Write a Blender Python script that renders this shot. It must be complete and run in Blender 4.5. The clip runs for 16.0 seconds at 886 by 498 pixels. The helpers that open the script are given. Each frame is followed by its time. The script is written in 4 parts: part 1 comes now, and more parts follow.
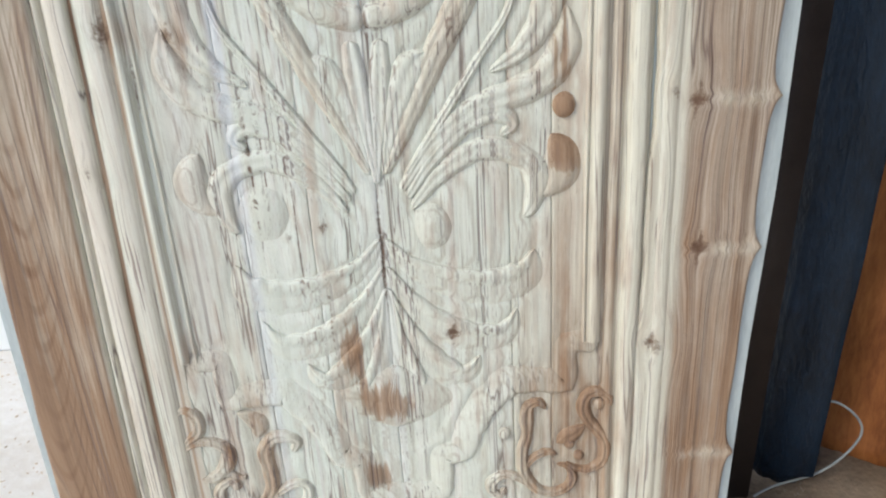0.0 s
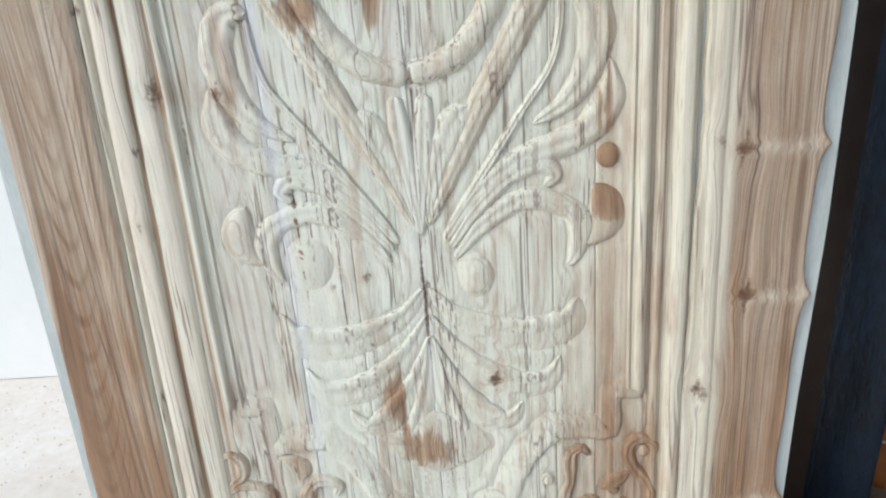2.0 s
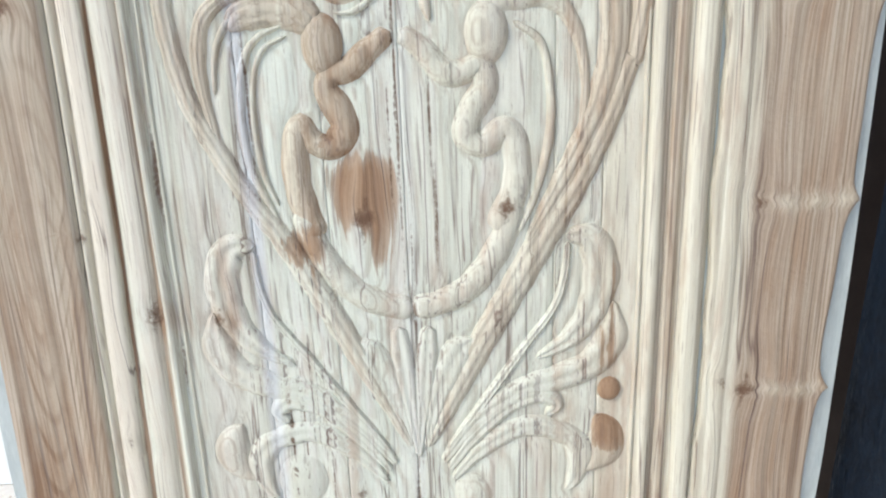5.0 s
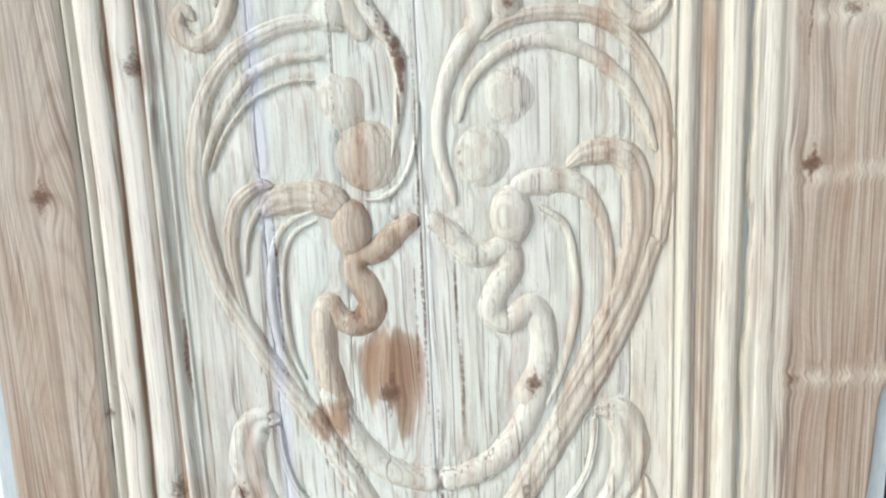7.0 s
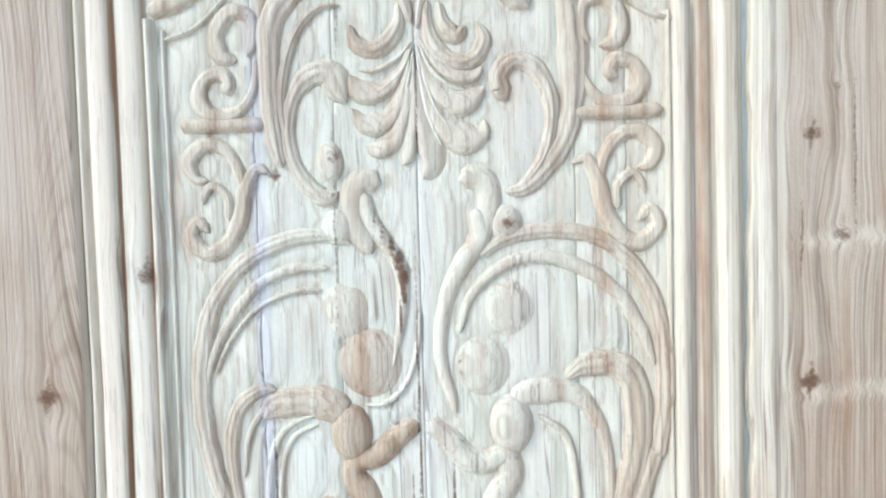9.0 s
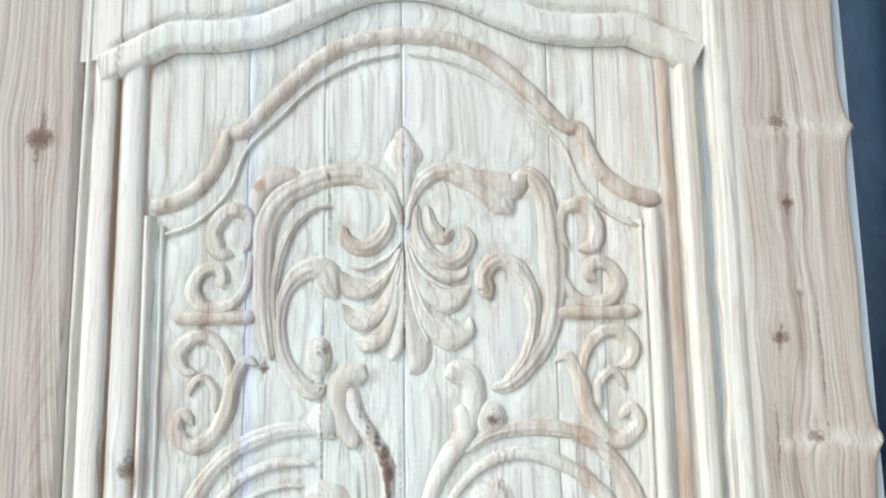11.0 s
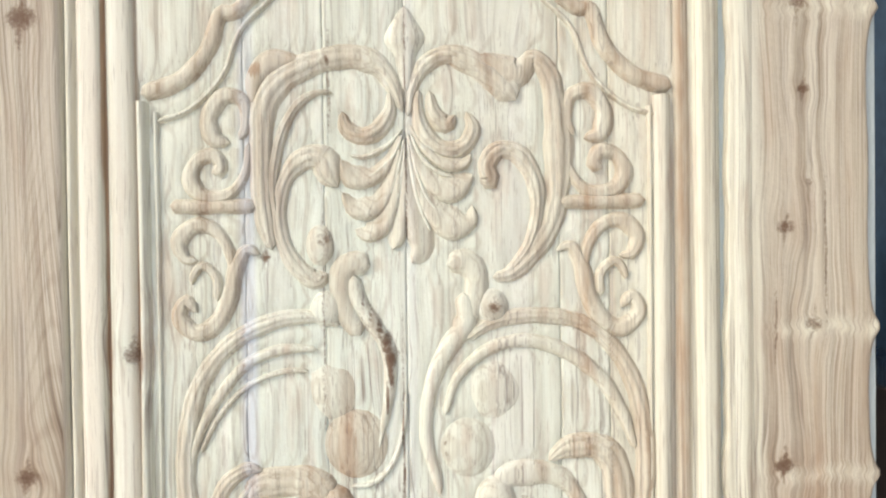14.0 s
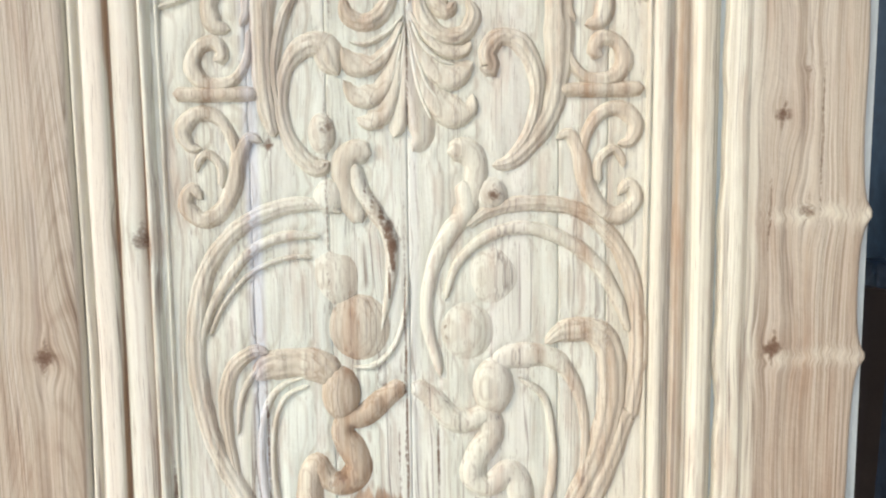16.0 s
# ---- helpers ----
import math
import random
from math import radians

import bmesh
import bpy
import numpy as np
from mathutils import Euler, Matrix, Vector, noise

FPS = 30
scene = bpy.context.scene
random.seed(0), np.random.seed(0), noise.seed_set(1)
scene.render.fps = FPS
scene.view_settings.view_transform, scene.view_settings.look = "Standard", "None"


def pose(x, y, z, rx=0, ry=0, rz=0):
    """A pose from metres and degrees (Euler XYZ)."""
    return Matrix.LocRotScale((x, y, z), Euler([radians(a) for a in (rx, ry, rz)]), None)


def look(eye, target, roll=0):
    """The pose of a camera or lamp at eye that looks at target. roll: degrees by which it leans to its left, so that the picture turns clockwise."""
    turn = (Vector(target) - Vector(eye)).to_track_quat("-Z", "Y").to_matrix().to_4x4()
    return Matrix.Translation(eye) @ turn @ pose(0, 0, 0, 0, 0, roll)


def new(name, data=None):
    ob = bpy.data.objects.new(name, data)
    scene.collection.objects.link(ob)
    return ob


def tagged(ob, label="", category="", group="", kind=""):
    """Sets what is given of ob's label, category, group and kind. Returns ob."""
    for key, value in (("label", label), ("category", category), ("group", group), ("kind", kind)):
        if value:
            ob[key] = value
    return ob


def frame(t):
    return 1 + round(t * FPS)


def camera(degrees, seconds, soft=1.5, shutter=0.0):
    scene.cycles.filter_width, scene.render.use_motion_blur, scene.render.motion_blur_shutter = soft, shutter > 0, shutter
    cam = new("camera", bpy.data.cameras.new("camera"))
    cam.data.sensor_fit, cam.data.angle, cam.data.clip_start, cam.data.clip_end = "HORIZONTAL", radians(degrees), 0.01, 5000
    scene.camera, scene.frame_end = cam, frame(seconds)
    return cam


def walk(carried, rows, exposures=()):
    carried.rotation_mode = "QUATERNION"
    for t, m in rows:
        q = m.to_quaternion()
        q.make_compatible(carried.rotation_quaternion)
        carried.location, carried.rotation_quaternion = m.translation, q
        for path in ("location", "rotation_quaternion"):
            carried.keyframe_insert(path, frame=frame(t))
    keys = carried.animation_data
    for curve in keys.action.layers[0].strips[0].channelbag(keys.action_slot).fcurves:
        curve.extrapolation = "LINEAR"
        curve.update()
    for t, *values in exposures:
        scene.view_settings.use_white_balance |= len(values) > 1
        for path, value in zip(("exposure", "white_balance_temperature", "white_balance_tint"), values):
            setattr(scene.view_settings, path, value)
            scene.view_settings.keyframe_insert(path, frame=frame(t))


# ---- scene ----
cam = camera(71.23, 16.0, soft=2.1)
# seconds, eye, then yaw, pitch and roll in degrees
PATH = [
    (0, 0.0783, -0.6682, 0.7354, 0.678, -19.038, -3.433),
    (0.5, 0.0698, -0.6746, 0.7094, 1.526, -21.688, -2.897),
    (1, 0.0677, -0.6716, 0.7159, 1.974, -20.775, -3.303),
    (1.5, 0.0589, -0.6661, 0.7427, 1.940, -18.792, -3.543),
    (2, 0.0588, -0.6566, 0.7792, 2.917, -17.935, -4.509),
    (2.5, 0.0527, -0.6565, 0.8104, 2.905, -17.177, -4.388),
    (3, 0.0562, -0.6552, 0.8458, 3.200, -16.136, -3.708),
    (3.2, 0.0616, -0.6516, 0.8666, 1.898, -15.411, -3.306),
    (5.3, 0.0427, -0.5984, 0.9904, 0.248, -14.361, -1.502),
    (5.5, 0.0454, -0.6006, 1.0019, -0.340, -14.199, -1.416),
    (6, 0.0386, -0.6008, 1.0276, -0.022, -12.439, -1.326),
    (6.5, 0.0396, -0.5906, 1.0553, 1.098, -11.330, -2.554),
    (7, 0.0347, -0.5813, 1.0887, 1.801, -8.906, -2.473),
    (7.5, 0.0384, -0.5732, 1.1175, 1.577, -7.216, -2.010),
    (8, 0.0435, -0.5722, 1.1435, 1.350, -5.547, -1.627),
    (8.5, 0.0450, -0.5753, 1.1848, 1.933, -3.739, -2.040),
    (9, 0.0449, -0.5791, 1.2186, 2.226, -2.265, -1.652),
    (9.5, 0.0467, -0.5805, 1.2478, 0.801, -0.450, -0.873),
    (10, 0.0397, -0.5871, 1.2635, -0.189, 2.442, -1.085),
    (12.3, 0.0429, -0.6076, 1.3579, 0.579, 8.435, -0.554),
    (12.5, 0.0455, -0.6031, 1.3490, 0.384, 6.586, -0.348),
    (13, 0.0466, -0.5970, 1.3186, 0.055, 3.696, -0.620),
    (13.5, 0.0384, -0.5916, 1.2999, 0.269, 0.949, -0.672),
    (14, 0.0358, -0.5890, 1.2820, 0.038, -0.657, -0.779),
    (14.5, 0.0358, -0.5862, 1.2676, 0.408, -1.832, -0.879),
    (15, 0.0400, -0.5910, 1.2578, -0.011, -1.669, -0.833),
    (15.5, 0.0395, -0.6111, 1.2432, -0.138, -2.787, -0.432),
    (16, 0.0380, -0.6033, 1.2202, 0.392, -5.097, -0.684),
]
walk(cam, [(t, pose(x, y, z, 90, 0, yaw) @ pose(0, 0, 0, pitch) @ pose(0, 0, 0, 0, 0, roll)) for t, x, y, z, yaw, pitch, roll in PATH],
     exposures=[(0.0, 0.42, 6600, 6), (3.0, 0.43, 6600, 5), (5.5, 0.65, 6600, 6), (7.0, 0.73, 6500, 6), (9.0, 0.83, 6200, 6), (10.0, 0.85, 6150, 5), (12.5, 0.79, 6250, 5), (13.5, 0.77, 7050, 6), (14.5, 0.81, 7350, 6), (16.0, 0.77, 7200, 8)])

# ---- light ----
world = bpy.data.worlds.new("sky")
scene.world = world
world.use_nodes = True
wn = world.node_tree
sky = wn.nodes.new("ShaderNodeTexSky")
sky.sky_type = 'NISHITA'
sky.sun_disc = False
sky.air_density, sky.dust_density, sky.ozone_density = 0.8, 1.5, 1.0
SUN_UP, SUN_ROUND = 40.0, 235.0
sky.sun_elevation, sky.sun_rotation = radians(SUN_UP), radians(SUN_ROUND)
wn.links.new(sky.outputs[0], wn.nodes["Background"].inputs[0])
wn.nodes["Background"].inputs[1].default_value = 0.150
sun = new("sun", bpy.data.lights.new("sun", 'SUN'))
sun.data.energy, sun.data.angle, sun.data.color = 0.95, radians(20), (1.0, 0.96, 0.9)
sun_from = Vector((math.sin(radians(SUN_ROUND)) * math.cos(radians(SUN_UP)), math.cos(radians(SUN_ROUND)) * math.cos(radians(SUN_UP)), math.sin(radians(SUN_UP))))
sun.matrix_world = look(sun_from * 10, (0, 0, 0))


# ---- materials ----
def tree(name, rough=0.6, spec=0.3):
    mat = bpy.data.materials.new(name)
    mat.use_nodes = True
    nt = mat.node_tree
    b = nt.nodes["Principled BSDF"]
    b.inputs["Roughness"].default_value = rough
    b.inputs["Specular IOR Level"].default_value = spec
    return mat, nt, b


def node(nt, kind, **values):
    n = nt.nodes.new(kind)
    for k, v in values.items():
        n.inputs[k].default_value = v
    return n


def math_node(nt, op, a, b=0.0, clamp=False):
    n = nt.nodes.new("ShaderNodeMath")
    n.operation, n.use_clamp = op, clamp
    for i, v in enumerate((a, b)):
        if isinstance(v, (int, float)):
            n.inputs[i].default_value = v
        else:
            nt.links.new(v, n.inputs[i])
    return n.outputs[0]


def mix(nt, f, a, b, how='MIX'):
    n = nt.nodes.new("ShaderNodeMix")
    n.data_type, n.blend_type = 'RGBA', how
    for i, v in ((0, f), (6, a), (7, b)):
        if isinstance(v, (int, float)):
            n.inputs[i].default_value = v
        elif isinstance(v, tuple):
            n.inputs[i].default_value = (*v, 1)
        else:
            nt.links.new(v, n.inputs[i])
    return n.outputs[2]


def ramp(nt, v, stops):
    n = nt.nodes.new("ShaderNodeValToRGB")
    nt.links.new(v, n.inputs[0])
    e = n.color_ramp.elements
    for i, (p, c) in enumerate(stops):
        el = e[i] if i < 2 else e.new(p)
        el.position, el.color = p, (*c, 1) if isinstance(c, tuple) else (c, c, c, 1)
    return n.outputs[0]


def noise_at(nt, vec, scale, detail=3.0, rough=0.55, distort=0.0):
    n = node(nt, "ShaderNodeTexNoise", Scale=scale, Detail=detail, Roughness=rough, Distortion=distort)
    nt.links.new(vec, n.inputs["Vector"])
    return n.outputs[0]


def bump(nt, bsdf, height, strength, distance):
    n = node(nt, "ShaderNodeBump", Strength=strength, Distance=distance)
    nt.links.new(height, n.inputs["Height"])
    nt.links.new(n.outputs[0], bsdf.inputs["Normal"])


def wood_material():
    """Teak with sapwood: pale cream, brown heartwood, grain that flows round the knots."""
    mat, nt, b = tree("teak", 0.6, 0.25)
    geo = nt.nodes.new("ShaderNodeNewGeometry")
    sep = nt.nodes.new("ShaderNodeSeparateXYZ")
    nt.links.new(geo.outputs["Position"], sep.inputs[0])
    at = {}
    for key in ("flow", "knot", "heart_shade", "cool", "ring", "tan", "blue", "arch", "stain"):
        n = nt.nodes.new("ShaderNodeAttribute")
        n.attribute_name = key
        at[key] = n.outputs["Fac"]
    u = math_node(nt, 'ADD', sep.outputs[0], at["flow"])
    wob = nt.nodes.new("ShaderNodeCombineXYZ")
    nt.links.new(math_node(nt, 'MULTIPLY', u, 6.0), wob.inputs[0])
    nt.links.new(math_node(nt, 'MULTIPLY', sep.outputs[2], 2.0), wob.inputs[2])
    w = math_node(nt, 'MULTIPLY', math_node(nt, 'SUBTRACT', noise_at(nt, wob.outputs[0], 1.6, 3), 0.5), 0.006)
    u = math_node(nt, 'ADD', u, w)

    def grain(across, along, detail=3.0, rough=0.55):
        c = nt.nodes.new("ShaderNodeCombineXYZ")
        nt.links.new(math_node(nt, 'MULTIPLY', u, across), c.inputs[0])
        nt.links.new(math_node(nt, 'MULTIPLY', sep.outputs[1], across * 0.9), c.inputs[1])
        nt.links.new(math_node(nt, 'MULTIPLY', sep.outputs[2], along), c.inputs[2])
        return noise_at(nt, c.outputs[0], 1.0, detail, rough)

    broad = grain(18, 0.8, 2)
    bands = grain(85, 1.2, 4, 0.6)
    fine = grain(420, 3.0, 3, 0.7)
    streak = grain(210, 1.1, 2, 0.5)
    shake = grain(95, 1.7, 3, 0.6)
    pore = grain(900, 26.0, 1)
    wander = math_node(nt, 'MULTIPLY', grain(26, 0.9, 3, 0.5), math_node(nt, 'SUBTRACT', 20.0, math_node(nt, 'MULTIPLY', at["arch"], 12.0)))
    calm = ramp(nt, grain(30, 0.7, 2), [(0.40, 0.1), (0.62, 1.0)])
    tight = ramp(nt, grain(22, 2.4, 3, 0.6), [(0.40, 0.0), (0.60, 1.0)])
    ring = math_node(nt, 'SINE', math_node(nt, 'ADD', math_node(nt, 'ADD', at["ring"], wander), math_node(nt, 'MULTIPLY', sep.outputs[1], 1900.0)))
    pale = ramp(nt, bands, [(0.28, (0.50, 0.445, 0.35)), (0.44, (0.65, 0.605, 0.49)), (0.62, (0.73, 0.705, 0.59)), (0.76, (0.65, 0.585, 0.475))])
    cool = ramp(nt, bands, [(0.26, (0.58, 0.60, 0.53)), (0.40, (0.675, 0.72, 0.64)), (0.58, (0.725, 0.77, 0.70)), (0.72, (0.71, 0.715, 0.67))])
    brown = ramp(nt, bands, [(0.28, (0.19, 0.115, 0.073)), (0.5, (0.36, 0.235, 0.15)), (0.72, (0.50, 0.37, 0.26))])
    col = mix(nt, math_node(nt, 'MULTIPLY', at["cool"], 1.0, True), pale, cool)
    patch = grain(34, 7.0, 4, 0.62)
    col = mix(nt, ramp(nt, patch, [(0.53, 0.0), (0.66, 0.40)]), col, (0.52, 0.40, 0.32))
    lilac = ramp(nt, broad, [(0.54, 0.0), (0.72, 0.28)])
    col = mix(nt, lilac, col, (0.60, 0.525, 0.515))
    col = mix(nt, math_node(nt, 'MULTIPLY', at["tan"], 0.75), col, ramp(nt, bands, [(0.28, (0.33, 0.27, 0.215)), (0.46, (0.455, 0.39, 0.32)), (0.64, (0.55, 0.49, 0.415)), (0.76, (0.48, 0.405, 0.35))]))
    col = mix(nt, math_node(nt, 'MULTIPLY', at["blue"], 0.7), col, (0.62, 0.655, 0.74))
    hm = math_node(nt, 'ADD', at["heart_shade"], math_node(nt, 'ADD', math_node(nt, 'MULTIPLY', math_node(nt, 'SUBTRACT', shake, 0.5), 0.7), math_node(nt, 'MULTIPLY', math_node(nt, 'SUBTRACT', patch, 0.5), 0.7)))
    col = mix(nt, ramp(nt, hm, [(0.10, 0.0), (0.38, 0.45), (0.62, 1.0)]), col, brown)
    st = math_node(nt, 'ADD', at["stain"], math_node(nt, 'ADD', math_node(nt, 'MULTIPLY', math_node(nt, 'SUBTRACT', grain(140, 3.0, 4, 0.65), 0.5), 1.0), math_node(nt, 'MULTIPLY', math_node(nt, 'SUBTRACT', patch, 0.5), 0.8)))
    col = mix(nt, ramp(nt, st, [(0.34, 0.0), (0.46, 0.75), (0.75, 1.0)]), col, brown)
    stri = ramp(nt, grain(360, 2.2, 4, 0.72), [(0.36, 1.0), (0.5, 0.0)])
    col = mix(nt, math_node(nt, 'MULTIPLY', stri, math_node(nt, 'ADD', math_node(nt, 'MULTIPLY', at["tan"], 0.5), 0.05)), col, mix(nt, 1.0, col, (0.42, 0.34, 0.30), 'MULTIPLY'))
    late = ramp(nt, ring, [(0.35, 0.0), (0.95, 1.0)])
    col = mix(nt, math_node(nt, 'MULTIPLY', math_node(nt, 'MULTIPLY', late, calm), math_node(nt, 'ADD', math_node(nt, 'SUBTRACT', 0.30, math_node(nt, 'MULTIPLY', at["tan"], 0.24)), math_node(nt, 'MULTIPLY', at["arch"], 0.40))), col, mix(nt, 1.0, col, (0.50, 0.38, 0.30), 'MULTIPLY'))
    col = mix(nt, math_node(nt, 'MULTIPLY', ramp(nt, fine, [(0.30, 1.0), (0.52, 0.0)]), math_node(nt, 'ADD', math_node(nt, 'MULTIPLY', calm, 0.36), math_node(nt, 'MULTIPLY', at["tan"], 0.55))), col, mix(nt, 1.0, col, (0.42, 0.34, 0.29), 'MULTIPLY'))
    sap = math_node(nt, 'MULTIPLY', math_node(nt, 'SUBTRACT', math_node(nt, 'MULTIPLY', at["heart_shade"], -1.0), 0.1), 3.5, True)
    col = mix(nt, math_node(nt, 'MULTIPLY', sap, 0.62), col, mix(nt, bands, (0.80, 0.72, 0.62), (0.82, 0.785, 0.70)))
    aged = math_node(nt, 'MAXIMUM', math_node(nt, 'SUBTRACT', 1.75, sep.outputs[2], True), 0.45)
    tight = math_node(nt, 'MULTIPLY', tight, aged)
    line = math_node(nt, 'MULTIPLY', ramp(nt, streak, [(0.34, 1.0), (0.385, 0.0)]), tight)
    col = mix(nt, math_node(nt, 'MULTIPLY', line, 0.7), col, (0.17, 0.125, 0.115))
    vein = math_node(nt, 'ABSOLUTE', math_node(nt, 'SUBTRACT', grain(34, 0.9, 3, 0.5), 0.5))
    vein = math_node(nt, 'MULTIPLY', ramp(nt, vein, [(0.0, 1.0), (0.011, 0.0)]), ramp(nt, grain(24, 3.2, 2), [(0.46, 0.0), (0.56, 1.0)]))
    col = mix(nt, math_node(nt, 'MULTIPLY', math_node(nt, 'MULTIPLY', vein, math_node(nt, 'ADD', aged, 0.1)), 0.75), col, (0.15, 0.10, 0.085))
    short = math_node(nt, 'MULTIPLY', ramp(nt, grain(300, 9.0, 2, 0.5), [(0.33, 1.0), (0.38, 0.0)]), math_node(nt, 'ADD', tight, 0.15))
    col = mix(nt, math_node(nt, 'MULTIPLY', short, 0.55), col, (0.20, 0.13, 0.11))
    split = ramp(nt, shake, [(0.24, 1.0), (0.32, 0.0)])
    col = mix(nt, math_node(nt, 'MULTIPLY', split, 0.55), col, (0.26, 0.16, 0.12))
    col = mix(nt, math_node(nt, 'MULTIPLY', ramp(nt, pore, [(0.27, 1.0), (0.36, 0.0)]), 0.4), col, (0.2, 0.14, 0.10))
    spots = noise_at(nt, geo.outputs["Position"], 240, 5, 0.65)
    kn = math_node(nt, 'MULTIPLY', at["knot"], math_node(nt, 'ADD', math_node(nt, 'MULTIPLY', spots, 2.4), -0.35))
    col = mix(nt, ramp(nt, kn, [(0.16, 0.0), (0.28, 0.5), (0.5, 0.88), (0.9, 0.97)]), col, (0.14, 0.078, 0.048))
    nt.links.new(col, b.inputs["Base Color"])
    h = math_node(nt, 'ADD', math_node(nt, 'MULTIPLY', fine, 0.6), math_node(nt, 'MULTIPLY', math_node(nt, 'ADD', line, kn), -0.8))
    h = math_node(nt, 'ADD', h, math_node(nt, 'MULTIPLY', noise_at(nt, geo.outputs["Position"], 130, 4, 0.6), 0.9))
    bump(nt, b, h, 0.5, 0.0015)
    nt.links.new(math_node(nt, 'ADD', math_node(nt, 'MULTIPLY', fine, 0.25), 0.50), b.inputs["Roughness"])
    return mat


def plain(name, dark, light, scale, rough=0.7, relief=0.3, depth=0.002, stretch=(1, 1, 1), fine=9.0):
    mat, nt, b = tree(name, rough)
    geo = nt.nodes.new("ShaderNodeNewGeometry")
    mp = node(nt, "ShaderNodeMapping", Scale=stretch)
    nt.links.new(geo.outputs["Position"], mp.inputs[0])
    big, small = noise_at(nt, mp.outputs[0], scale, 4), noise_at(nt, mp.outputs[0], scale * fine, 4, 0.65)
    v = math_node(nt, 'ADD', math_node(nt, 'MULTIPLY', big, 0.6), math_node(nt, 'MULTIPLY', small, 0.4))
    nt.links.new(ramp(nt, v, [(0.33, dark), (0.67, light)]), b.inputs["Base Color"])
    bump(nt, b, small, relief, depth)
    return mat


TEAK = wood_material()
SAWN = plain("pale sawn edge", (0.42, 0.48, 0.49), (0.60, 0.66, 0.66), 60, 0.8, 0.3, 0.001, (1, 1, 0.15))
DARK = plain("dark brown paint", (0.016, 0.011, 0.010), (0.029, 0.021, 0.019), 30, 0.55, 0.2, 0.001)
NAVY = plain("navy plastic sheet", (0.0008, 0.0022, 0.005), (0.006, 0.020, 0.042), 14, 0.38, 0.7, 0.006, (1, 1, 0.35))
TARP = plain("slate blue tarpaulin", (0.010, 0.022, 0.040), (0.026, 0.055, 0.092), 9, 0.45, 0.4, 0.004, (1, 1, 0.4))
RUST = plain("orange brown log", (0.15, 0.045, 0.013), (0.42, 0.16, 0.05), 16, 0.6, 0.4, 0.003, (1, 1, 0.25))
CHIP = plain("sawdust", (0.50, 0.36, 0.23), (0.70, 0.57, 0.42), 40, 0.9, 0.2, 0.001)
OCHRE = plain("ochre timber", (0.34, 0.15, 0.035), (0.55, 0.29, 0.09), 25, 0.6, 0.3, 0.002, (1, 1, 0.2))
SOIL = plain("cement floor with sawdust", (0.74, 0.69, 0.62), (0.90, 0.885, 0.86), 3.0, 0.9, 0.5, 0.004, fine=14.0)
LIME = plain("limewashed wall", (0.82, 0.86, 0.865), (0.88, 0.905, 0.91), 2.2, 0.9, 0.3, 0.003)
DIRT = plain("dirt", (0.12, 0.09, 0.065), (0.32, 0.25, 0.18), 12, 0.95, 0.6, 0.004)
BARE = plain("bare plaster", (0.16, 0.13, 0.11), (0.28, 0.24, 0.20), 3.0, 0.9, 0.4, 0.004)
WIRE = plain("pale plastic cord", (0.24, 0.27, 0.27), (0.40, 0.43, 0.44), 40, 0.5, 0.1, 0.0005)


# ---- helpers for meshes ----
def mesh_object(name, verts, faces, mat, parent=None, label="", smooth=True):
    me = bpy.data.meshes.new(name)
    me.from_pydata(verts, [], faces)
    me.materials.append(mat)
    if smooth:
        me.shade_smooth()
    ob = new(name, me)
    if parent is not None:
        ob.parent = parent
    if label:
        tagged(ob, label)
    return ob


def smooth_steps(x, table):
    """Straight between the (place, value) pairs of a short table."""
    return np.interp(x, [a for a, _ in table], [b for _, b in table])


def lean(z):
    """The left mouldings lean out towards the foot."""
    return smooth_steps(z, [(0.1, -0.026), (0.45, -0.018), (0.60, -0.012), (0.86, -0.004), (1.06, 0.0)])


# Knots of the boards: place across, height, radius, strength of the dark heart
KNOTS = [(0.363, 0.490, 0.009, 1.0), (0.322, 0.365, 0.008, 0.5), (0.350, 0.656, 0.010, 0.7), (-0.266, 0.757, 0.010, 0.7), (-0.200, 0.751, 0.008, 0.6),
         (0.077, 0.395, 0.007, 1.0), (0.100, 0.860, 0.008, 0.8), (-0.042, 0.853, 0.012, 0.7), (-0.327, 0.842, 0.006, 0.6), (0.350, 0.857, 0.008, 0.4),
         (0.359, 1.064, 0.008, 1.0), (-0.365, 1.062, 0.009, 1.0)]
KNOTS += [(-0.064, 0.537, 0.006, 0.6), (-0.125, 0.655, 0.004, 0.3), (0.313, 0.372, 0.007, 0.7), (0.325, 0.665, 0.007, 0.35), (-0.312, 0.618, 0.006, 0.5), (-0.104, 0.527, 0.005, 0.35), (0.083, 1.219, 0.004, 0.8),
          (-0.013, 1.175, 0.008, 0.5), (0.362, 1.292, 0.009, 0.6), (-0.136, 1.270, 0.005, 0.8), (-0.078, 1.286, 0.008, 0.5), (0.388, 1.199, 0.010, 0.5),
          (0.379, 1.423, 0.006, 0.8), (-0.262, 1.180, 0.011, 0.6), (-0.362, 1.500, 0.014, 0.8), (0.385, 1.335, 0.004, 0.5), (-0.070, 0.935, 0.006, 0.5),
          (-0.298, 0.608, 0.006, 0.4), (0.085, 1.218, 0.007, 0.6), (0.375, 1.505, 0.012, 0.5), (0.088, 1.535, 0.014, 0.18)]
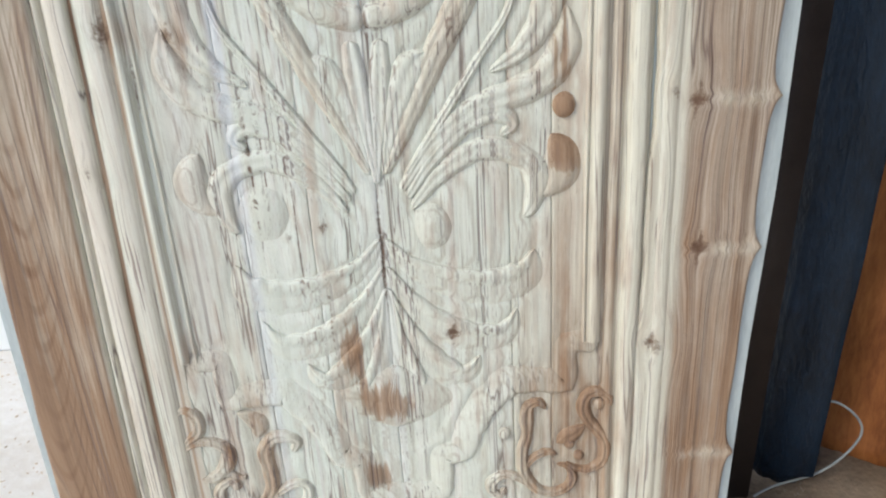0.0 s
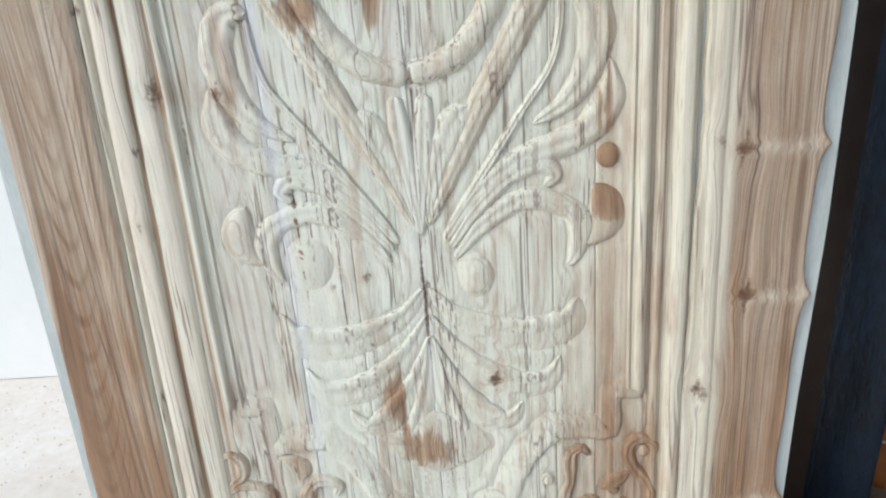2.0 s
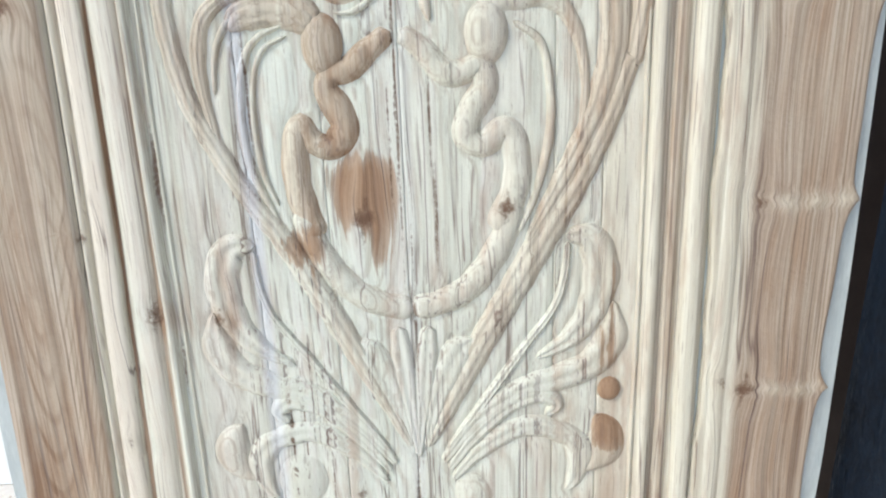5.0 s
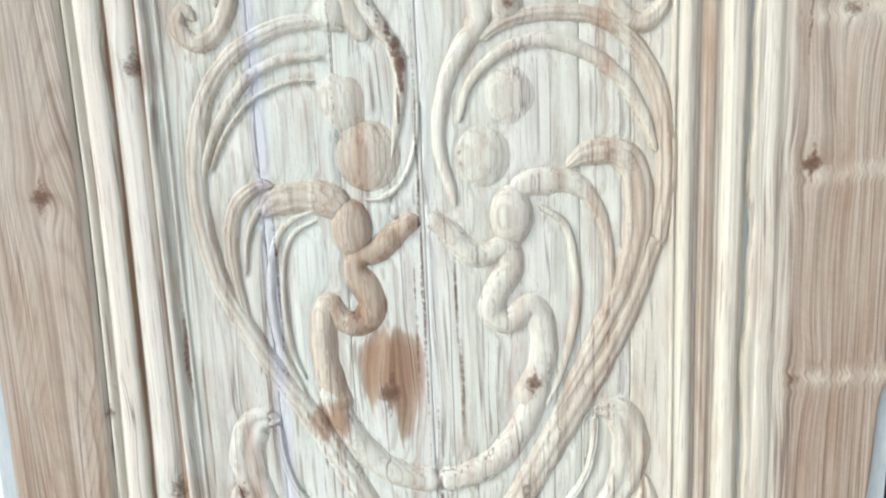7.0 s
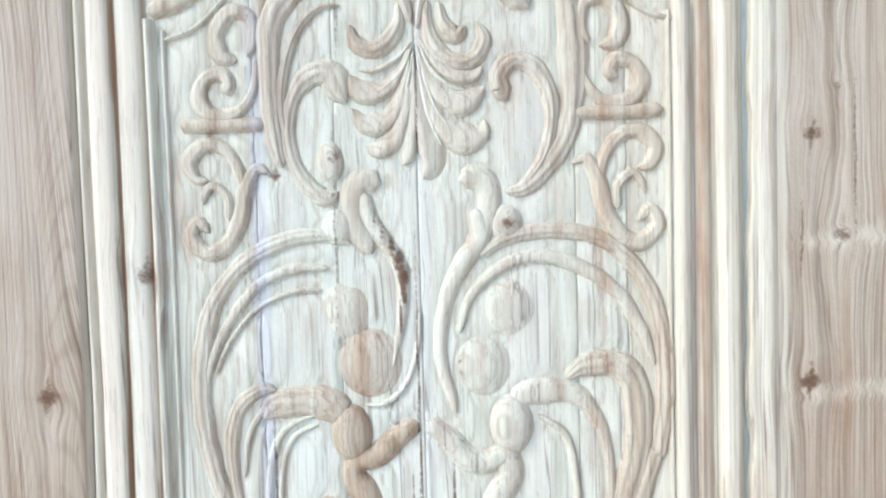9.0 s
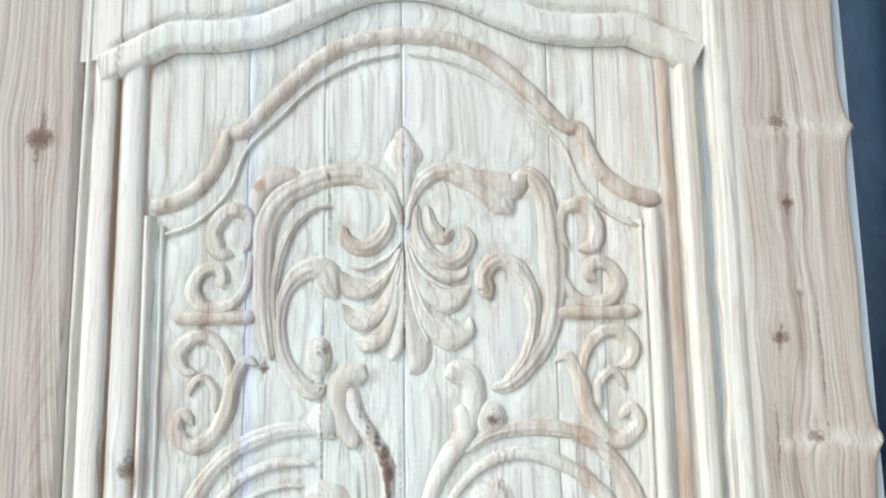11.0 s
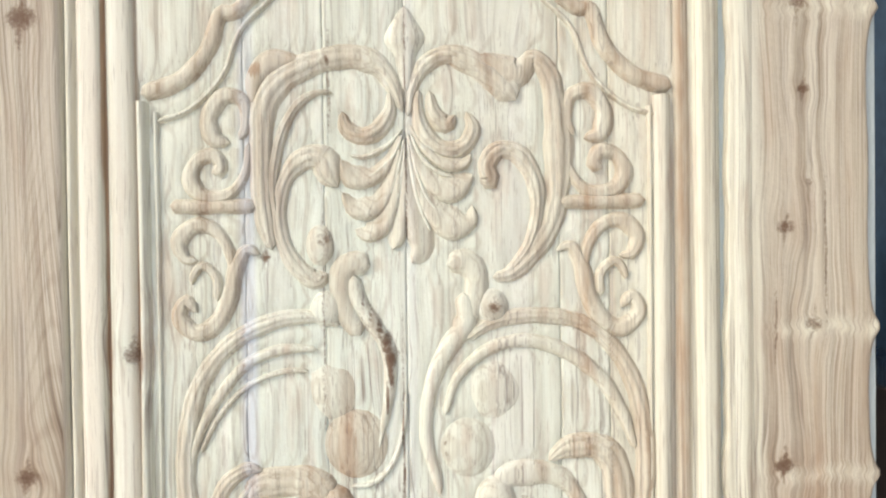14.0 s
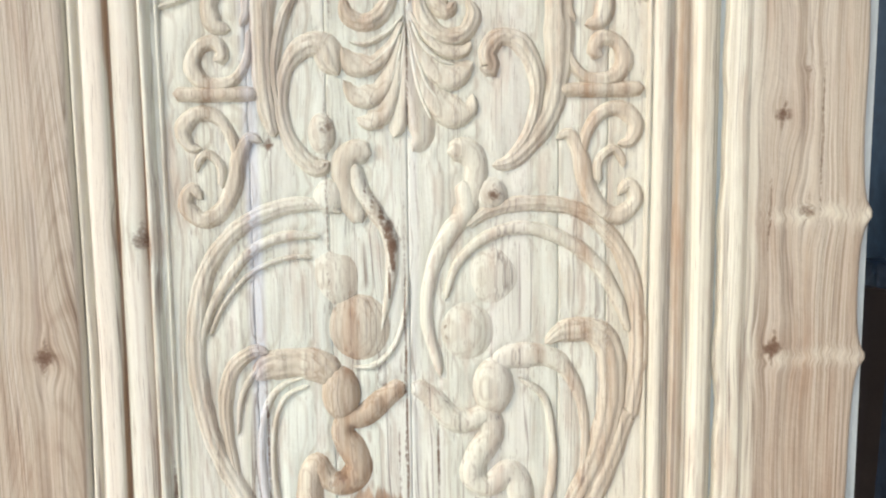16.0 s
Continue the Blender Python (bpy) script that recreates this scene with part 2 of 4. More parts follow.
# Dark shakes and splits: across, height, half width, half height, strength
CRACKS = [(-0.042, 1.226, 0.0012, 0.010, 0.5), (-0.035, 1.212, 0.0014, 0.010, 0.6), (-0.027, 1.199, 0.0022, 0.010, 0.9), (-0.020, 1.185, 0.0045, 0.010, 1.0), (-0.015, 1.171, 0.0055, 0.009, 1.0), (-0.016, 1.155, 0.0028, 0.012, 0.9), (-0.020, 1.132, 0.0018, 0.016, 0.8), (-0.080, 1.20, 0.0013, 0.16, 0.42), (0.030, 0.85, 0.0015, 0.06, 0.7), (0.027, 0.95, 0.0015, 0.05, 0.6), (-0.243, 0.90, 0.003, 0.05, 0.7),
          (0.40, 1.27, 0.0015, 0.10, 0.5), (0.352, 1.20, 0.0015, 0.06, 0.5), (-0.243, 0.70, 0.002, 0.04, 0.5),
          (-0.005, 1.00, 0.0013, 0.22, 0.75), (0.005, 0.76, 0.0010, 0.16, 0.6), (-0.012, 0.92, 0.0010, 0.10, 0.7), (-0.073, 1.44, 0.0022, 0.07, 0.45), (0.001, 1.36, 0.0010, 0.20, 0.6), (0.036, 1.05, 0.0009, 0.07, 0.5),
          (-0.146, 0.97, 0.0012, 0.09, 0.7), (-0.136, 0.60, 0.0012, 0.10, 0.7), (-0.122, 0.61, 0.0010, 0.07, 0.6), (-0.095, 0.52, 0.0012, 0.08, 0.6), (0.0, 0.50, 0.0028, 0.07, 0.6), (-0.068, 0.42, 0.0012, 0.08, 0.5), (0.112, 0.46, 0.0009, 0.12, 0.4)]
# Pale ridges that run from a knot to the outer edge of the right stile: height
NODES = [0.205, 0.485, 0.655, 0.857, 1.055, 1.196, 1.50]
SEAMS = [-0.258, -0.155, -0.078, 0.0, 0.148, 0.196, 0.258]
PLANK_HEART = [0.06, -0.12, 0.02, -0.04, 0.06, 0.12]
PLANK_COOL = [0.75, 1.0, 1.0, 0.8, 0.65, 0.25]


def wood_fields(x, z):
    """How the grain bends, the knots, the heartwood with some painted shade, and the cool sapwood at places on the
    door.
    """
    flow, knot, halo = np.zeros_like(x), np.zeros_like(x), np.zeros_like(x)
    for cx, cz, rx, rz, amount in CRACKS:
        knot = np.maximum(knot, amount * np.exp(-((x - cx - 0.25 * rx * np.sin(z * 90)) / rx) ** 2 - ((z - cz) / rz) ** 2))
    for kx, kz, r, strength in KNOTS:
        dx, dz = x - kx, z - kz
        reach = np.exp(-(dx / (3.2 * r)) ** 2 - (dz / (5.0 * r)) ** 2)
        flow += -0.45 * dx * reach + 0.001 * np.sin(dz / r * 1.1) * reach
        halo = halo + (0.5 if -0.3 < kx < -0.19 else 0.16) * strength * np.exp(-(dx / (2.6 * r)) ** 2 - (dz / (1.9 * r)) ** 2)
        knot = np.maximum(knot, strength * np.exp(-(dx / r) ** 2 - (dz / (0.8 * r)) ** 2))
        knot = np.maximum(knot, 0.7 * strength * np.exp(-((dx - 0.2 * r * np.sin(dz / r)) / (0.3 * r)) ** 2 - (dz / (2.6 * r)) ** 2))
        knot = np.maximum(knot, 0.28 * strength * np.exp(-(dx / (2.6 * r)) ** 2 - (dz / (1.3 * r)) ** 2))
    # cathedral arches of the plain-sawn left stile
    left = np.clip((-0.3265 - x + lean(z)) / 0.004, 0, 1)
    flow += left * 0.35 * (x + 0.39) ** 2 / 0.05 * np.sin(z * 5.0) 
    n = np.clip(np.searchsorted(SEAMS, x) - 1, 0, 5)
    inside = (np.abs(x) < 0.258)
    heart_shade = np.where(inside, np.array(PLANK_HEART)[n], 0.0) * smooth_steps(z, [(0.2, 1.6), (0.6, 1.5), (0.9, 0.8), (1.4, 0.6)])
    cool = np.where(inside, np.array(PLANK_COOL)[n], 0.2)
    cool = cool * smooth_steps(z, [(0.1, 1.0), (1.0, 1.0), (1.3, 0.9), (1.5, 0.7)])
    flow += np.where(inside, 0.17 * n + 0.31, 0.9)
    heart_shade = heart_shade + left * smooth_steps(z, [(0.1, 0.62), (0.5, 0.54), (0.8, 0.33), (1.2, 0.16), (1.5, 0.04)])
    # right stile: its own brown, deepened to paint in the light's fall-off from the left
    right = np.clip((x - 0.335) / 0.01, 0, 1)
    heart_shade = heart_shade + right * smooth_steps(z, [(0.1, 0.46), (0.5, 0.42), (0.8, 0.36), (1.0, 0.30), (1.3, 0.12)])
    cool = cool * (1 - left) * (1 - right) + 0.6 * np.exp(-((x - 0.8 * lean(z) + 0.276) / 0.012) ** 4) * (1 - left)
    heart_shade = heart_shade - (0.42 * np.exp(-((x - lean(z) + 0.302) / 0.014) ** 4) + 0.34 * np.exp(-((x - 0.75 * lean(z) + 0.271) / 0.012) ** 4)) * (1 - left)
    stain = np.zeros_like(x)
    # brown hearts of the carved boards: across, height, half width, half height, amount
    for cx, cz, rx, rz, amount in ((-0.045, 0.892, 0.036, 0.026, 0.5), (-0.020, 0.86, 0.016, 0.06, 0.34), (-0.045, 0.858, 0.028, 0.026, 0.34), (-0.03, 0.815, 0.012, 0.03, 0.25), (-0.105, 0.825, 0.026, 0.026, 0.45), (-0.047, 0.375, 0.018, 0.05, 0.45), (-0.022, 0.305, 0.026, 0.035, 0.42), (0.012, 0.30, 0.024, 0.03, 0.32), (-0.03, 0.19, 0.022, 0.03, 0.4),
                                   (-0.145, 1.45, 0.014, 0.014, 0.35), (0.20, 0.27, 0.05, 0.06, 0.2), (0.0, 0.125, 0.25, 0.022, 0.16),
                                   (-0.045, 1.10, 0.028, 0.03, 0.22)):
        stain = stain + 1.45 * amount * np.exp(-((x - cx) / rx) ** 2 - ((z - cz) / rz) ** 2)
    for n in NODES:
        heart_shade = heart_shade - 0.16 * right * np.exp(-((z - n) / 0.009) ** 2) * np.clip((x - 0.345) / 0.02, 0, 1)
    heart_shade = heart_shade + 0.30 * np.exp(-((x - 0.266) / 0.011) ** 4) + 0.20 * np.exp(-((x - 0.205) / 0.06) ** 4 - ((z - 0.33) / 0.17) ** 2) + 0.12 * np.exp(-((z - 0.25) / 0.15) ** 2)
    # groove shade and scorch painted as brown lines between the left mouldings
    heart_shade = heart_shade + 0.9 * np.exp(-((x - 0.9 * lean(z) + 0.2868) / 0.0022) ** 4) + 0.5 * np.exp(-((x - 0.5 * lean(z) + 0.2565) / 0.0025) ** 4)
    for k, n in enumerate(NODES):
        flow = flow + right * 0.0016 * np.sin(z * 420 + x * 90 + k) * np.exp(-((z - n) / 0.012) ** 2)
    heart_shade = heart_shade + halo + 0.35 * np.clip((0.10 - z) / 0.004, 0, 1)
    tan = np.maximum(right * smooth_steps(z, [(0.9, 1.0), (1.2, 0.72), (1.5, 0.85)]), left * smooth_steps(z, [(0.4, 0.2), (0.8, 0.7), (1.4, 1.0)]))
    for k, n in enumerate(NODES):
        tan = tan - 0.75 * right * np.clip((x - 0.345) / 0.02, 0, 1) * np.exp(-((z - n - 0.004 * np.sin(x * 85 + k)) / 0.008) ** 2) * (0.7 + 0.4 * np.sin(x * 210 + 1.7 * k))
    tan = np.clip(tan, 0, 1)
    blue = np.exp(-((x + 0.153) / 0.008) ** 4) * smooth_steps(z, [(0.2, 0.35), (0.7, 0.8), (1.2, 1.0), (1.5, 0.5)]) + 0.25 * np.exp(-((x - 0.004) / 0.006) ** 4)
    blue = blue * np.where(inside, 1.0, 0.0)
    # growth rings: straight in the quarter-sawn boards, arches in the plain-sawn stile
    ring = 2 * math.pi * 60 * (x + 0.6 * flow)
    bow = np.where(z < 0.85, 110.0, -90.0) * (x + 0.395 - 0.10 * (z - 0.6)) ** 2
    ring = np.where(left > 0.5, 2 * math.pi * (z - bow) / 0.048, ring)
    arch = np.where(left > 0.5, smooth_steps(z, [(0.7, 1.0), (0.95, 0.5), (1.4, 0.3)]), 0.0)
    return flow, knot, np.clip(heart_shade, -0.4, 1.0), np.clip(cool, 0, 1), ring, tan, blue, arch, np.clip(stain, 0, 1)


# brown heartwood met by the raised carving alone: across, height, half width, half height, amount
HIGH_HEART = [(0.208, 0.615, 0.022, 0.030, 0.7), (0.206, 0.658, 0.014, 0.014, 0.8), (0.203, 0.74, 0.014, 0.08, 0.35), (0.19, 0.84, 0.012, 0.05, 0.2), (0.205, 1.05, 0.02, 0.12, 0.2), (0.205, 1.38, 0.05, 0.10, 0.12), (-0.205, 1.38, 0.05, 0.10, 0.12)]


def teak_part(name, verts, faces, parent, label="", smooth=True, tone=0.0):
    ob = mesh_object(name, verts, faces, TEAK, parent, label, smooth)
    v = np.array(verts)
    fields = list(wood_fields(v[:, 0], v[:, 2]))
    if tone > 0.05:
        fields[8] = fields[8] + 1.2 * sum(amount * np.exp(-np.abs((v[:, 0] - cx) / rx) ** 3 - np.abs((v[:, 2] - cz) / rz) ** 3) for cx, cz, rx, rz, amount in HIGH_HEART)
    for key, values in zip(("flow", "knot", "heart_shade", "cool", "ring", "tan", "blue", "arch", "stain"), (fields[0], fields[1], fields[2] + tone, fields[3] * (1 - 2 * tone), *fields[4:])):
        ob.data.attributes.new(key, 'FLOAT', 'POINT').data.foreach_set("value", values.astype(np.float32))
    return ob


def grid_faces(nu, nv):
    return [(i * nv + j, (i + 1) * nv + j, (i + 1) * nv + j + 1, i * nv + j + 1) for i in range(nu - 1) for j in range(nv - 1)]


def board(name, x0, x1, z0, z1, front, back, parent, label="", step=(0.004, 0.006), relief=None, edge0=None, edge1=None, round_by=0.003):
    """A board with a finely divided front, eased edges, sides and a back. edge0, edge1: its edges as functions of the height. relief: how far the front lies behind."""
    nu, nv = max(4, int((x1 - x0) / step[0])), max(4, int((z1 - z0) / step[1]))
    u, v = np.meshgrid(np.linspace(0, 1, nu), np.linspace(z0, z1, nv), indexing="ij")
    a = edge0(v) if edge0 else x0
    c = edge1(v) if edge1 else x1
    x = a + (c - a) * u
    near = np.minimum(np.minimum(x - a, c - x), np.minimum(v - z0, z1 - v))
    y = front + round_by * np.clip(1 - near / (round_by * 1.5), 0, 1) ** 2
    if relief is not None:
        y = y + relief(x, v)
    verts = np.stack([x, y, v], -1).reshape(-1, 3)
    faces = grid_faces(nu, nv)
    ring = [i * nv for i in range(nu)] + [(nu - 1) * nv + j for j in range(1, nv)] + [i * nv + nv - 1 for i in range(nu - 2, -1, -1)] + [j for j in range(nv - 2, 0, -1)]
    base = len(verts)
    rear = verts[ring].copy()
    rear[:, 1] = back
    verts = np.concatenate([verts, rear])
    m = len(ring)
    faces += [(ring[k], base + k, base + (k + 1) % m, ring[(k + 1) % m]) for k in range(m)]
    faces.append(tuple(base + k for k in range(m)))
    return teak_part(name, verts.tolist(), faces, parent, label)


def spline(points, step=0.004):
    """Catmull-Rom through (x, z, width), sampled about every step metres."""
    p = np.array(points, float)
    p = np.concatenate([2 * p[:1] - p[1:2], p, 2 * p[-1:] - p[-2:-1]])
    out = []
    for a, b, c, d in zip(p[:-3], p[1:-2], p[2:-1], p[3:]):
        n = max(2, int(np.hypot(*(c - b)[:2]) / step))
        t = np.linspace(0, 1, n, endpoint=False)[:, None]
        out.append(0.5 * (2 * b + (c - a) * t + (2 * a - 5 * b + 4 * c - d) * t ** 2 + (3 * b - a - 3 * c + d) * t ** 3))
    return np.concatenate(out + [p[-2:-1]])


def straight(points, step=0.004):
    """Straight runs between (x, z, width), with crisp corners."""
    p = np.array(points, float)
    out = [a + (b - a) * np.linspace(0, 1, max(2, int(np.hypot(*(b - a)[:2]) / step)), endpoint=False)[:, None] for a, b in zip(p[:-1], p[1:])]
    return np.concatenate(out + [p[-1:]])


GROUND = 0.006
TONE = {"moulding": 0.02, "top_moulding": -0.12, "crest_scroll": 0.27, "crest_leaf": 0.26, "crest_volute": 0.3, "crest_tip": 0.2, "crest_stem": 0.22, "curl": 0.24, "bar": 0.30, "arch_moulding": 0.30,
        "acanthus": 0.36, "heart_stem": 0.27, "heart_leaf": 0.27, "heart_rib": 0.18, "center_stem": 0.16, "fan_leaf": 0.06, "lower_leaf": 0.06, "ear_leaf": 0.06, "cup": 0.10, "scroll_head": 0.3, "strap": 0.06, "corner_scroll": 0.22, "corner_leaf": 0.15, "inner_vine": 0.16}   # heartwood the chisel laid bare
FLAT = {"strap": 4.5, "lower_leaf": 3.4, "arch_moulding": 3.0, "bar": 3.0, "heart_stem": 3.2, "heart_leaf": 3.6, "heart_rib": 3.2, "crest_scroll": 3.2, "ear_leaf": 3.6, "fan_leaf": 3.2}   # how square the section is
CREST = {"fan_leaf": 0.7, "lower_leaf": 0.9, "ear_leaf": 0.9, "curl": 0.35, "corner_scroll": 0.9, "corner_leaf": 0.6}   # how deep the hollow along the middle is
FLUTED = ("crest_scroll", "crest_volute", "heart_leaf", "heart_stem")   # two grooves run along these
LOW = {"crest_scroll": 0.8, "crest_leaf": 0.75, "crest_volute": 0.8, "curl": 0.85, "crest_stem": 0.8, "arch_moulding": 0.8, "strap": 1.2, "corner_scroll": 1.25, "heart_rib": 0.85}
WIDE = {"crest_scroll": 1.1, "crest_leaf": 1.1, "crest_volute": 1.1, "strap": 1.45, "heart_stem": 1.15, "heart_leaf": 1.25, "arch_moulding": 1.05, "lower_leaf": 1.0, "curl": 1.2}
SKEW = {"lower_leaf": 0.9, "crest_leaf": -0.6, "strap": 0.8}   # which edge of a petal stands up
CARVED = []          # centre lines of all carving, for the gouged ground beside it


def swept(name, line, high, parent, crest=0.0, sides=10, base=GROUND, flat=2.4, tone=None, capped=True, skew=0.0):
    """A carved rib along a sampled centre line: rounded, thinning with its width, let into the ground."""
    xy, w = line[:, :2], np.maximum(line[:, 2], 0.003)
    d = np.gradient(xy, axis=0)
    d /= np.linalg.norm(d, axis=1)[:, None] + 1e-9
    nrm = np.stack([-d[:, 1], d[:, 0]], 1)
    us = np.sin(np.linspace(-1, 1, 2 * sides + 1) * math.pi / 2)
    if skew:
        # a petal: steep at one edge, falling away softly to the other
        top = 0.62 * skew
        prof = np.where(us < top, 1 - ((top - us) / (1 + top)) ** (1.5 if skew > 0 else 3.0), 1 - ((us - top) / (1 - top)) ** (3.0 if skew > 0 else 1.5))
        prof = np.clip(prof, 0, 1)
    else:
        prof = np.clip(1 - np.abs(us) ** flat, 0, 1) ** 1.2
    prof = prof - 0.35 * crest * np.exp(-(us / 0.28) ** 2)
    if name in FLUTED:
        prof = prof - 0.30 * np.exp(-((us - 0.42) / 0.13) ** 2) - 0.22 * np.exp(-((us + 0.30) / 0.11) ** 2)
    tall = high * np.clip(w / w.max(), 0.08, 1) ** 0.85
    run = np.concatenate([[0], np.cumsum(np.hypot(*np.diff(xy, axis=0).T))])
    near = np.minimum(run, run[-1] - run) / (0.55 * w)
    cap = np.sqrt(np.clip(1 - (1 - np.clip(near, 0, 1)) ** 2, 0.004, 1)) if capped else np.ones_like(w)
    tall, w = tall * cap, w * cap
    if capped:
        # the hand of the carver: strokes of the chisel along the rib
        k = 40 * xy[0, 0] + 23 * xy[0, 1]
        tall = tall * (1 + 0.10 * np.sin(run * 260 + k) + 0.07 * np.sin(run * 610 + 2 * k))
        w = w * (1 + 0.05 * np.sin(run * 190 + 3 * k))
    x = xy[:, 0, None] + nrm[:, 0, None] * us * w[:, None] * 0.64
    z = xy[:, 1, None] + nrm[:, 1, None] * us * w[:, None] * 0.64
    y = base + 0.0025 - prof * (tall[:, None] + 0.0025)
    verts = np.stack([x, y, z], -1).reshape(-1, 3)
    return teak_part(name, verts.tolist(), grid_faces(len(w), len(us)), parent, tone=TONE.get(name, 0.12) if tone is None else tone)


def ridge(name, points, high, sides, axis=0.002, crest=0.0, tone=None):
    """A carved rib: sides 1 and 2 give it and its mirror image, others it alone."""
    p = np.array(points)
    for sign in ((1, -1) if sides in (1, 2) else (1,)):
        q = p.copy()
        q[:, 0] = axis + sign * (q[:, 0] - axis)
        line = straight(q) if sides == 2 and name == "strap" else spline(q)
        CARVED.append(line)
        line[:, 2] *= WIDE.get(name, 1.1)
        swept(name, line, high * 0.50 * LOW.get(name, 1.0), panel, crest + CREST.get(name, 0.0), tone=tone, flat=FLAT.get(name, 2.7), skew=SKEW.get(name, 0.0) * (1 if line[:, 0].mean() > 0 else -1))


def bead(name, x, z, wide, high, axis=0.002, tall=1.1, both=True, tone=0.12, soft=2.6):
    """A carved boss: a low dome, and its mirror image."""
    high *= 0.6
    if name in ("fruit", "berry"):
        soft = 2.0
    for sign in ((1, -1) if both else (1,)):
        cx = axis + sign * (x - axis)
        verts, faces, rings, seg = [(cx, GROUND - high, z)], [], 6, 22
        for k in range(1, rings + 1):
            s = k / rings
            for j in range(seg):
                a = 2 * math.pi * j / seg
                verts.append((cx + wide * 0.55 * s * math.cos(a), GROUND + 0.002 - (high + 0.002) * (1 - s ** soft) ** (0.7 if soft > 2.2 else 1.0), z + wide * 0.55 * tall * s * math.sin(a)))
        faces += [(0, 1 + (j + 1) % seg, 1 + j) for j in range(seg)]
        for k in range(rings - 1):
            o = 1 + k * seg
            faces += [(o + j, o + (j + 1) % seg, o + seg + (j + 1) % seg, o + seg + j) for j in range(seg)]
        CARVED.append(np.array([(cx, z, wide)]))
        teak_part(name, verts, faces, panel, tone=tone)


# ---- ground and walls ----
def slab(name, x0, x1, y0, y1, z0, z1, mat, label, category="", kind=""):
    bm = bmesh.new()
    bmesh.ops.create_cube(bm, size=1)
    bmesh.ops.scale(bm, vec=(x1 - x0, y1 - y0, z1 - z0), verts=bm.verts)
    bmesh.ops.translate(bm, vec=((x0 + x1) / 2, (y0 + y1) / 2, (z0 + z1) / 2), verts=bm.verts)
    me = bpy.data.meshes.new(name)
    bm.to_mesh(me)
    bm.free()
    me.materials.append(mat)
    return tagged(new(name, me), label, category, "", kind)


def uneven(x, y):
    return 0.006 * noise.noise((x * 3, y * 3, 0)) + 0.003 * noise.noise((x * 17, y * 17, 4))


xs = np.concatenate([[-400, -30, -8, -3], np.linspace(-2.0, 2.0, 101), [3, 8, 30, 400]])
ys = np.concatenate([[-400, -30, -8, -2], np.linspace(-1.0, 1.6, 66), [3, 8, 30, 400]])
gv = [(x, y, uneven(x, y) - 0.006 if abs(x) < 2.5 and abs(y) < 2.5 else -0.006) for x in xs for y in ys]
ground = tagged(mesh_object("ground", gv, grid_faces(len(xs), len(ys)), SOIL), "pale cement floor strewn with sawdust and dirt", "floor", "", "structure")
slab("wall_back", -6.0, 0.9, 0.83, 1.0, 0.0, 3.2, LIME, "white limewashed wall behind the door", "wall", "structure")
# added out of view: these block the sky so the door dims to the right
slab("shade_wall_right", 1.45, 1.60, -4.0, 1.2, 0.0, 3.2, BARE, "added unseen brown grey wall closing off light on the right", "wall", "structure")
slab("wall_end", 0.9, 1.45, 0.83, 1.0, 0.0, 3.2, BARE, "added unseen brown grey wall closing off light on the right", "wall", "structure")

# ---- the carved door ----
door = tagged(new("carved_door"), "unfinished pale teak door leaf with carved floral panel", "door", "", "thing")

panel = teak_part("panel", [(x, y, z) for x in (-0.262, 0.262) for y in (0.016, 0.030) for z in (0.08, 1.68)],
                  [(0, 1, 3, 2), (4, 6, 7, 5), (0, 4, 5, 1), (2, 3, 7, 6), (0, 2, 6, 4), (1, 5, 7, 3)], door, "", False)

# carving, right half with its mirror image
ridge("strap", [(0.254, 0.372, 0.016), (0.216, 0.374, 0.016), (0.213, 0.357, 0.016), (0.213, 0.317, 0.018), (0.18, 0.323, 0.02), (0.142, 0.325, 0.023), (0.11, 0.292, 0.023), (0.09, 0.257, 0.022), (0.081, 0.225, 0.02), (0.053, 0.217, 0.018), (0.051, 0.163, 0.016), (-0.008, 0.163, 0.016)], 0.006, 2)
ridge("corner_scroll", [(-0.281, 0.281, 0.005), (-0.287, 0.292, 0.006), (-0.281, 0.302, 0.009), (-0.267, 0.306, 0.011), (-0.255, 0.293, 0.014), (-0.256, 0.275, 0.013), (-0.27, 0.262, 0.01), (-0.279, 0.253, 0.005)], 0.009, 3)
ridge("corner_scroll", [(-0.285, 0.2, 0.004), (-0.29, 0.224, 0.009), (-0.284, 0.245, 0.01), (-0.263, 0.256, 0.01), (-0.238, 0.255, 0.012), (-0.224, 0.241, 0.015), (-0.23, 0.218, 0.016), (-0.245, 0.207, 0.007)], 0.009, 3)
ridge("corner_scroll", [(-0.215, 0.19, 0.006), (-0.229, 0.194, 0.01), (-0.242, 0.185, 0.011), (-0.246, 0.168, 0.014), (-0.237, 0.157, 0.01), (-0.222, 0.151, 0.004)], 0.009, 3)
ridge("corner_scroll", [(-0.14, 0.236, 0.007), (-0.133, 0.251, 0.011), (-0.147, 0.259, 0.014), (-0.165, 0.256, 0.014), (-0.176, 0.237, 0.016), (-0.174, 0.208, 0.015), (-0.175, 0.181, 0.014), (-0.188, 0.161, 0.01), (-0.21, 0.15, 0.008), (-0.23, 0.153, 0.004)], 0.009, 3)
ridge("corner_scroll", [(-0.175, 0.165, 0.005), (-0.16, 0.177, 0.01), (-0.141, 0.187, 0.01), (-0.128, 0.179, 0.011), (-0.13, 0.16, 0.011), (-0.143, 0.151, 0.007), (-0.154, 0.161, 0.006)], 0.008, 3)
